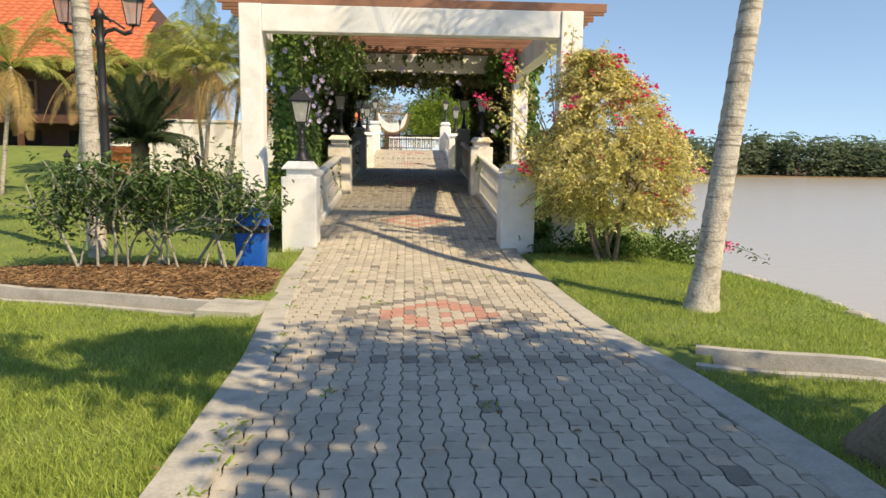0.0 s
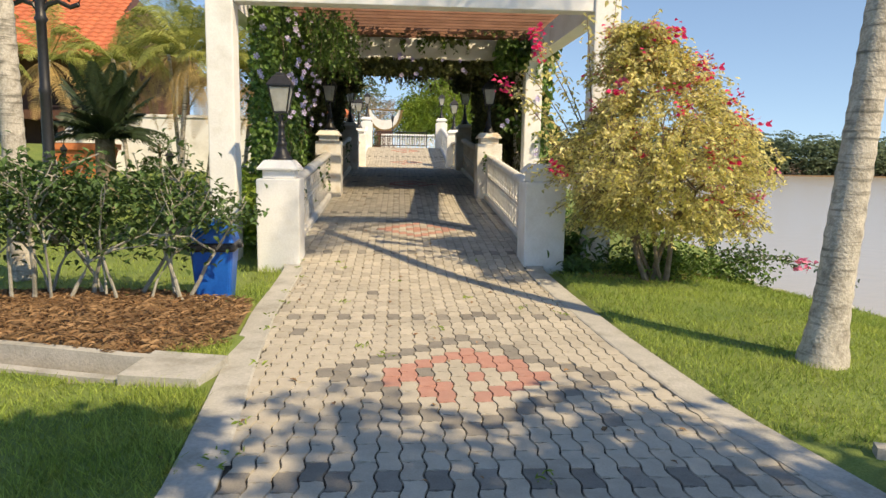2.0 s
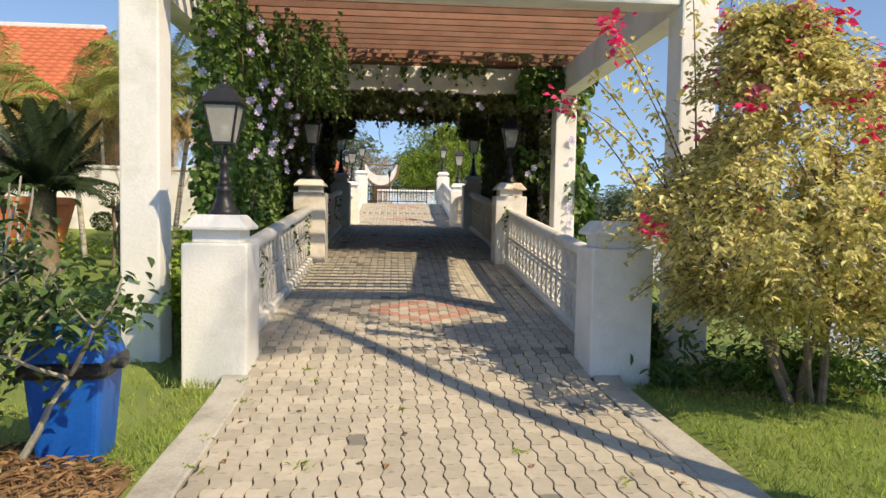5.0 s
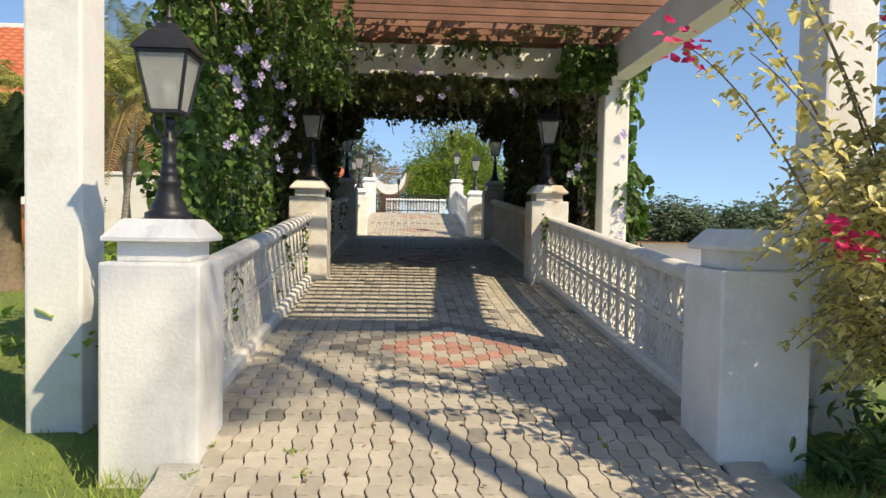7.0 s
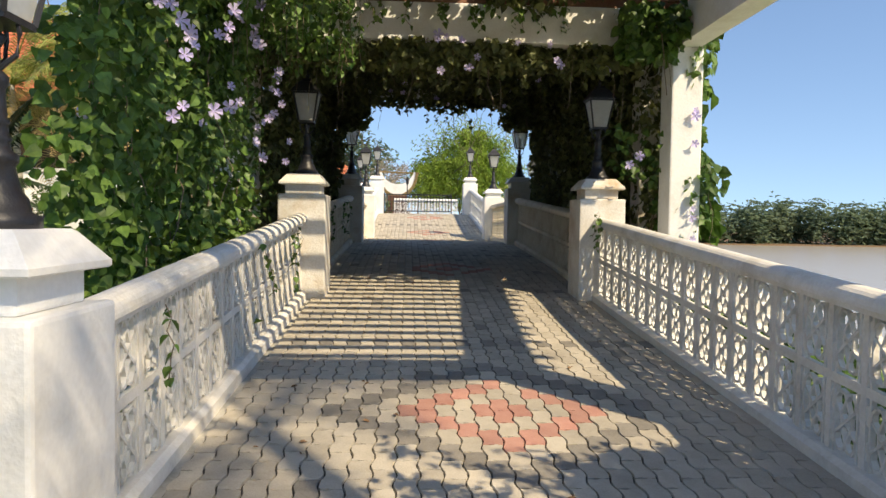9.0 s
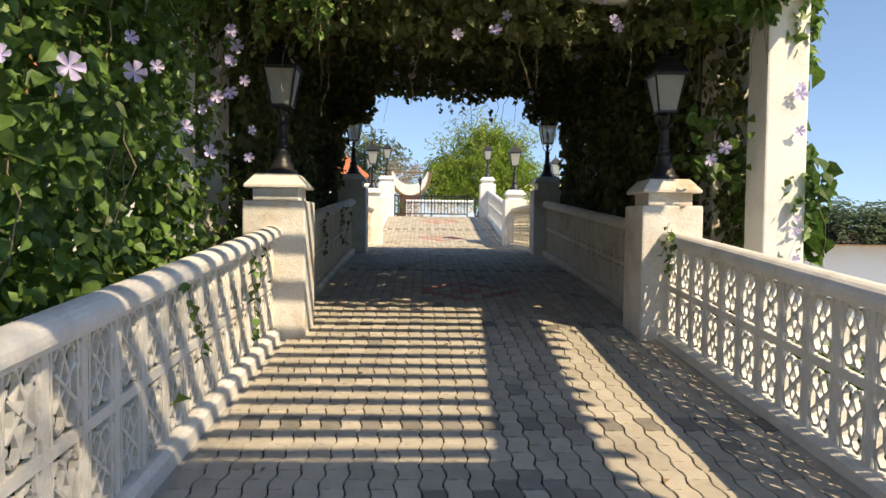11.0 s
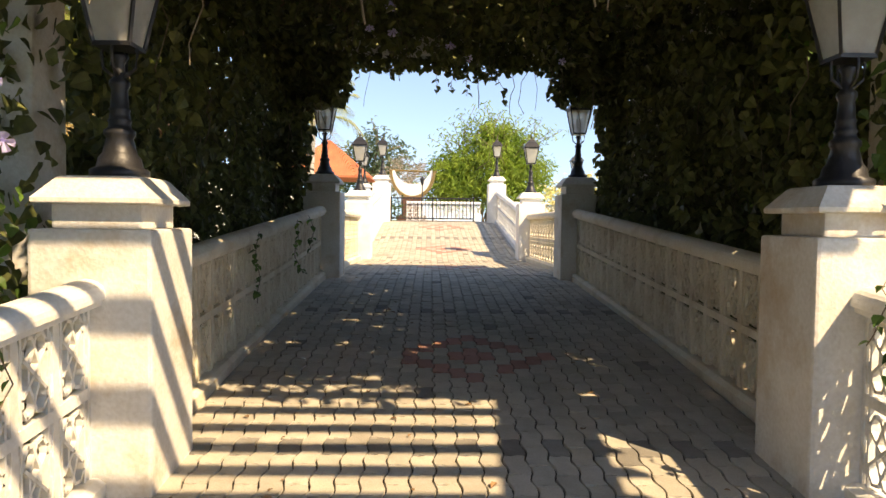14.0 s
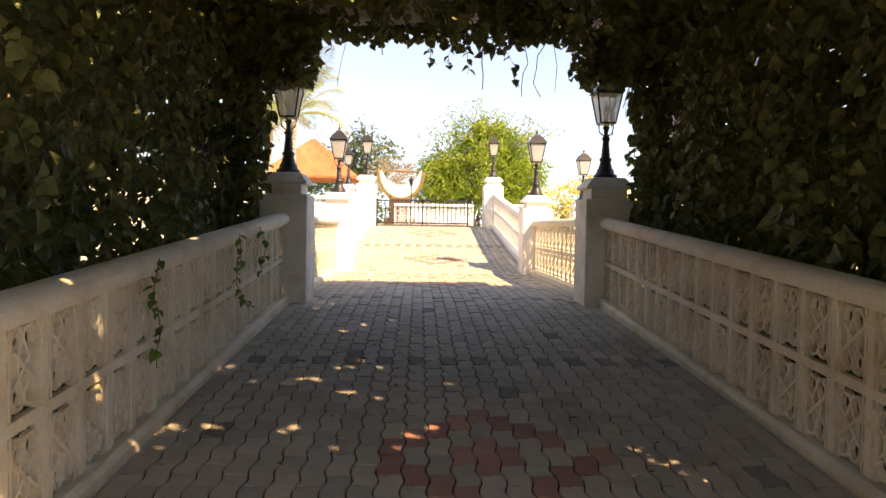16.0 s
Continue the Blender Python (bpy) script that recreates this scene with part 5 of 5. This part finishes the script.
# ---- far bank ----
fr = random.Random(15)
g = Geo()
for k in range(210):
    xx = 16 + 150 * k / 210 + fr.uniform(-1, 1)
    yy = 141 + fr.uniform(0, 12)
    h = fr.uniform(6.5, 8.6) + 2.2 * noise.noise(Vector((xx * 0.07, 0, 0)))
    g.leaves(fr, cloud(fr, (xx, yy, -1.8 + h * 0.48), (2.6, 2.4, h * 0.55), 230, 0.5, 0.5), 1.0, shape="oval", droop=0.1)
    if k % 3 == 0:
        for q in range(7):
            a = q * 0.45
            g.leaves(fr, [(xx + 0.6 * u * math.cos(a), yy - 1, -1.6 + h + 0.3 * u - 0.12 * u * u) for u in (0.5, 1, 1.6, 2.2)], 0.8, shape="blade", droop=0.3)
tagged(new("far_woods", g.mesh("far_woods", LEAF_FAR_HAZE)), "dark green oil palms and trees along the far river bank", "woods", "", "stuff")
g = Geo().rings([[(x, 136.5, -2.4), (x, 137.5 + noise.noise(Vector((x * 0.1, 0, 0))), -1.9), (x, 141, -1.8), (x, 900, -1.0), (x, 900, -2.4)] for x in axis((12, 180, 4), (180, 900, 90))])
structure("far_bank", g, SOIL, "bare brown strip of the far river bank", "bank")
for k in range(22):
    yy = fr.uniform(5.5, 13)
    xx = 5.3 + 0.25 * math.sin(yy * 0.9) + max(0, (yy - 12) * 0.12) + fr.uniform(-0.1, 0.35)
    rad = fr.uniform(0.06, 0.16)
    g = Geo().lathe([(rad * 0.7, -0.1), (rad, 0.0), (rad * 0.8, rad * 0.3), (rad * 0.25, rad * 0.42)], 7)
    g.v = [(a * (1 + 0.25 * noise.noise(Vector((a * 9, b * 9, k)))), b * (1.2 + 0.25 * noise.noise(Vector((b * 9, a * 9, k + 5)))), c) for a, b, c in g.v]
    ob = tagged(new("rock", g.mesh("rock", CONCRETE)), "pale rough stone along the river edge", "rock", "stones of the bank")
    ob.matrix_basis = pose(xx, yy, ground_z(xx, yy), 0, 0, fr.uniform(0, 360))

# ---- pavers ----
CW, CL, AMP = 0.1205, 0.2225, 0.0095


def paver_outline(phase, gap=0.0035):
    """Top outline of one zigzag paver, centred."""
    hw, hl = CW / 2 - 1.05 * gap, CL / 2 - gap
    ts = [-hl, -0.68 * hl, -0.32 * hl, 0.32 * hl, 0.68 * hl, hl]
    wv = [0.0, 1.0, 1.0, -1.0, -1.0, 0.0]
    right = [(hw + AMP * phase * w_, t) for t, w_ in zip(ts, wv)]
    left = [(-hw + AMP * phase * w_, t) for t, w_ in zip(ts, wv)]
    return right + [(0.02, hl + 0.006), (-0.02, hl - 0.006)] + left[::-1] + [(-0.02, -hl - 0.006 + 0.012), (0.02, -hl + 0.006 - 0.012)][::1]


OUTS = [paver_outline(1), paver_outline(-1)]
NO = len(OUTS[0])
P_FACES = [tuple(range(NO))] + [(k, NO + k, NO + (k + 1) % NO, (k + 1) % NO) for k in range(NO)]


def paver_corners(x, y, z, slope, tilt, col):
    OUT = OUTS[col % 2]
    top = [(x + a * 0.955, y + b * 0.975, z + b * slope + a * tilt) for a, b in OUT]
    low = [(x + a, y + b, z + b * slope - 0.013) for a, b in OUT]
    return top + low


MOTIFS = [6.98, 13.95, 20.1, 26.8, 31.2, 35.2]


def paver_kind(x, y, col, row):
    for c in MOTIFS:
        dx, dy = abs(x - (0.3 if c < 10 else 0.12)), abs(y - c)
        k = dx / 0.7 + dy / 0.72
        if k < 0.3 or 0.62 < k < 1.0:
            return 1 if (col * 7 + row * 3) % 9 else 0
        if 1.3 < k < 1.62 and c < 15:
            return 2
        if 1.72 < dy < 1.96 and col % 2 == 0:
            return 2
    return 2 if (col * 31 + row * 17) % 97 == 0 else 0


rp = random.Random(9)
mats3 = [PAVER, PAVER_RED, PAVER_DARK]
rest = Geo()
near = [[Geo().poly(paver_corners(0, 0, 0, 0, 0, c), P_FACES).mesh("paver", m) for m in mats3] for c in (0, 1)]
count = 0
col = 0
x = -1.9
while x < 2.4:
    y = -3.0 + (CL / 2 if col % 2 else 0)
    row = 0
    while y < 37.2:
        m_ = CW * (0.45 if y < 11.9 else 0.05)
        if left_edge(y) + m_ < x < right_edge(y) - m_:
            slope = (floor_z(y + 0.1) - floor_z(y - 0.1)) / 0.2
            z = floor_z(y) + rp.gauss(0, 0.0016)
            k = paver_kind(x, y, col, row)
            if 5.45 < y < 7.75 and count < 300:
                ob = part("paver", near[col % 2][k], None, pavement)
                ob.matrix_basis = pose(x, y, z, math.degrees(slope) + rp.gauss(0, 0.4), rp.gauss(0, 0.5), 0)
                count += 1
            else:
                rest.poly(paver_corners(x, y, z, slope + rp.gauss(0, 0.006), rp.gauss(0, 0.01), col), P_FACES, k)
        y += CL
        row += 1
    x += CW
    col += 1
ob = part("paver_field", rest, mats3, pavement)
ob["kind"] = "stuff"
# weeds in the joints and fallen leaves
g = Geo()
spots = [(rp.choice((left_edge(yy) + rp.uniform(0, 0.12), rp.uniform(-1, 1.7))), yy) for yy in [rp.uniform(2.5, 12) for _ in range(30)]]
for a, b in spots:
    g.leaves(rp, [(a + rp.gauss(0, 0.04), b + rp.gauss(0, 0.04), floor_z(b)) for _ in range(9)], 0.05, shape="blade", droop=-0.5)
tagged(new("weeds", g.mesh("weeds", LEAF_LIME)), "small weeds growing in the paver joints", "weeds", "", "stuff")
g = Geo()
pts = [(rp.uniform(-1.35, 1.5), rp.uniform(3, 30)) for _ in range(170)]
g.leaves(rp, [(a, b, floor_z(b) + 0.012) for a, b in pts], 0.05, droop=-0.02, shape="oval", up=0.15)
tagged(new("fallen_leaves", g.mesh("fallen_leaves", bpy.data.materials["straw"])), "dry fallen leaves scattered on the pavers", "leaves", "", "stuff")
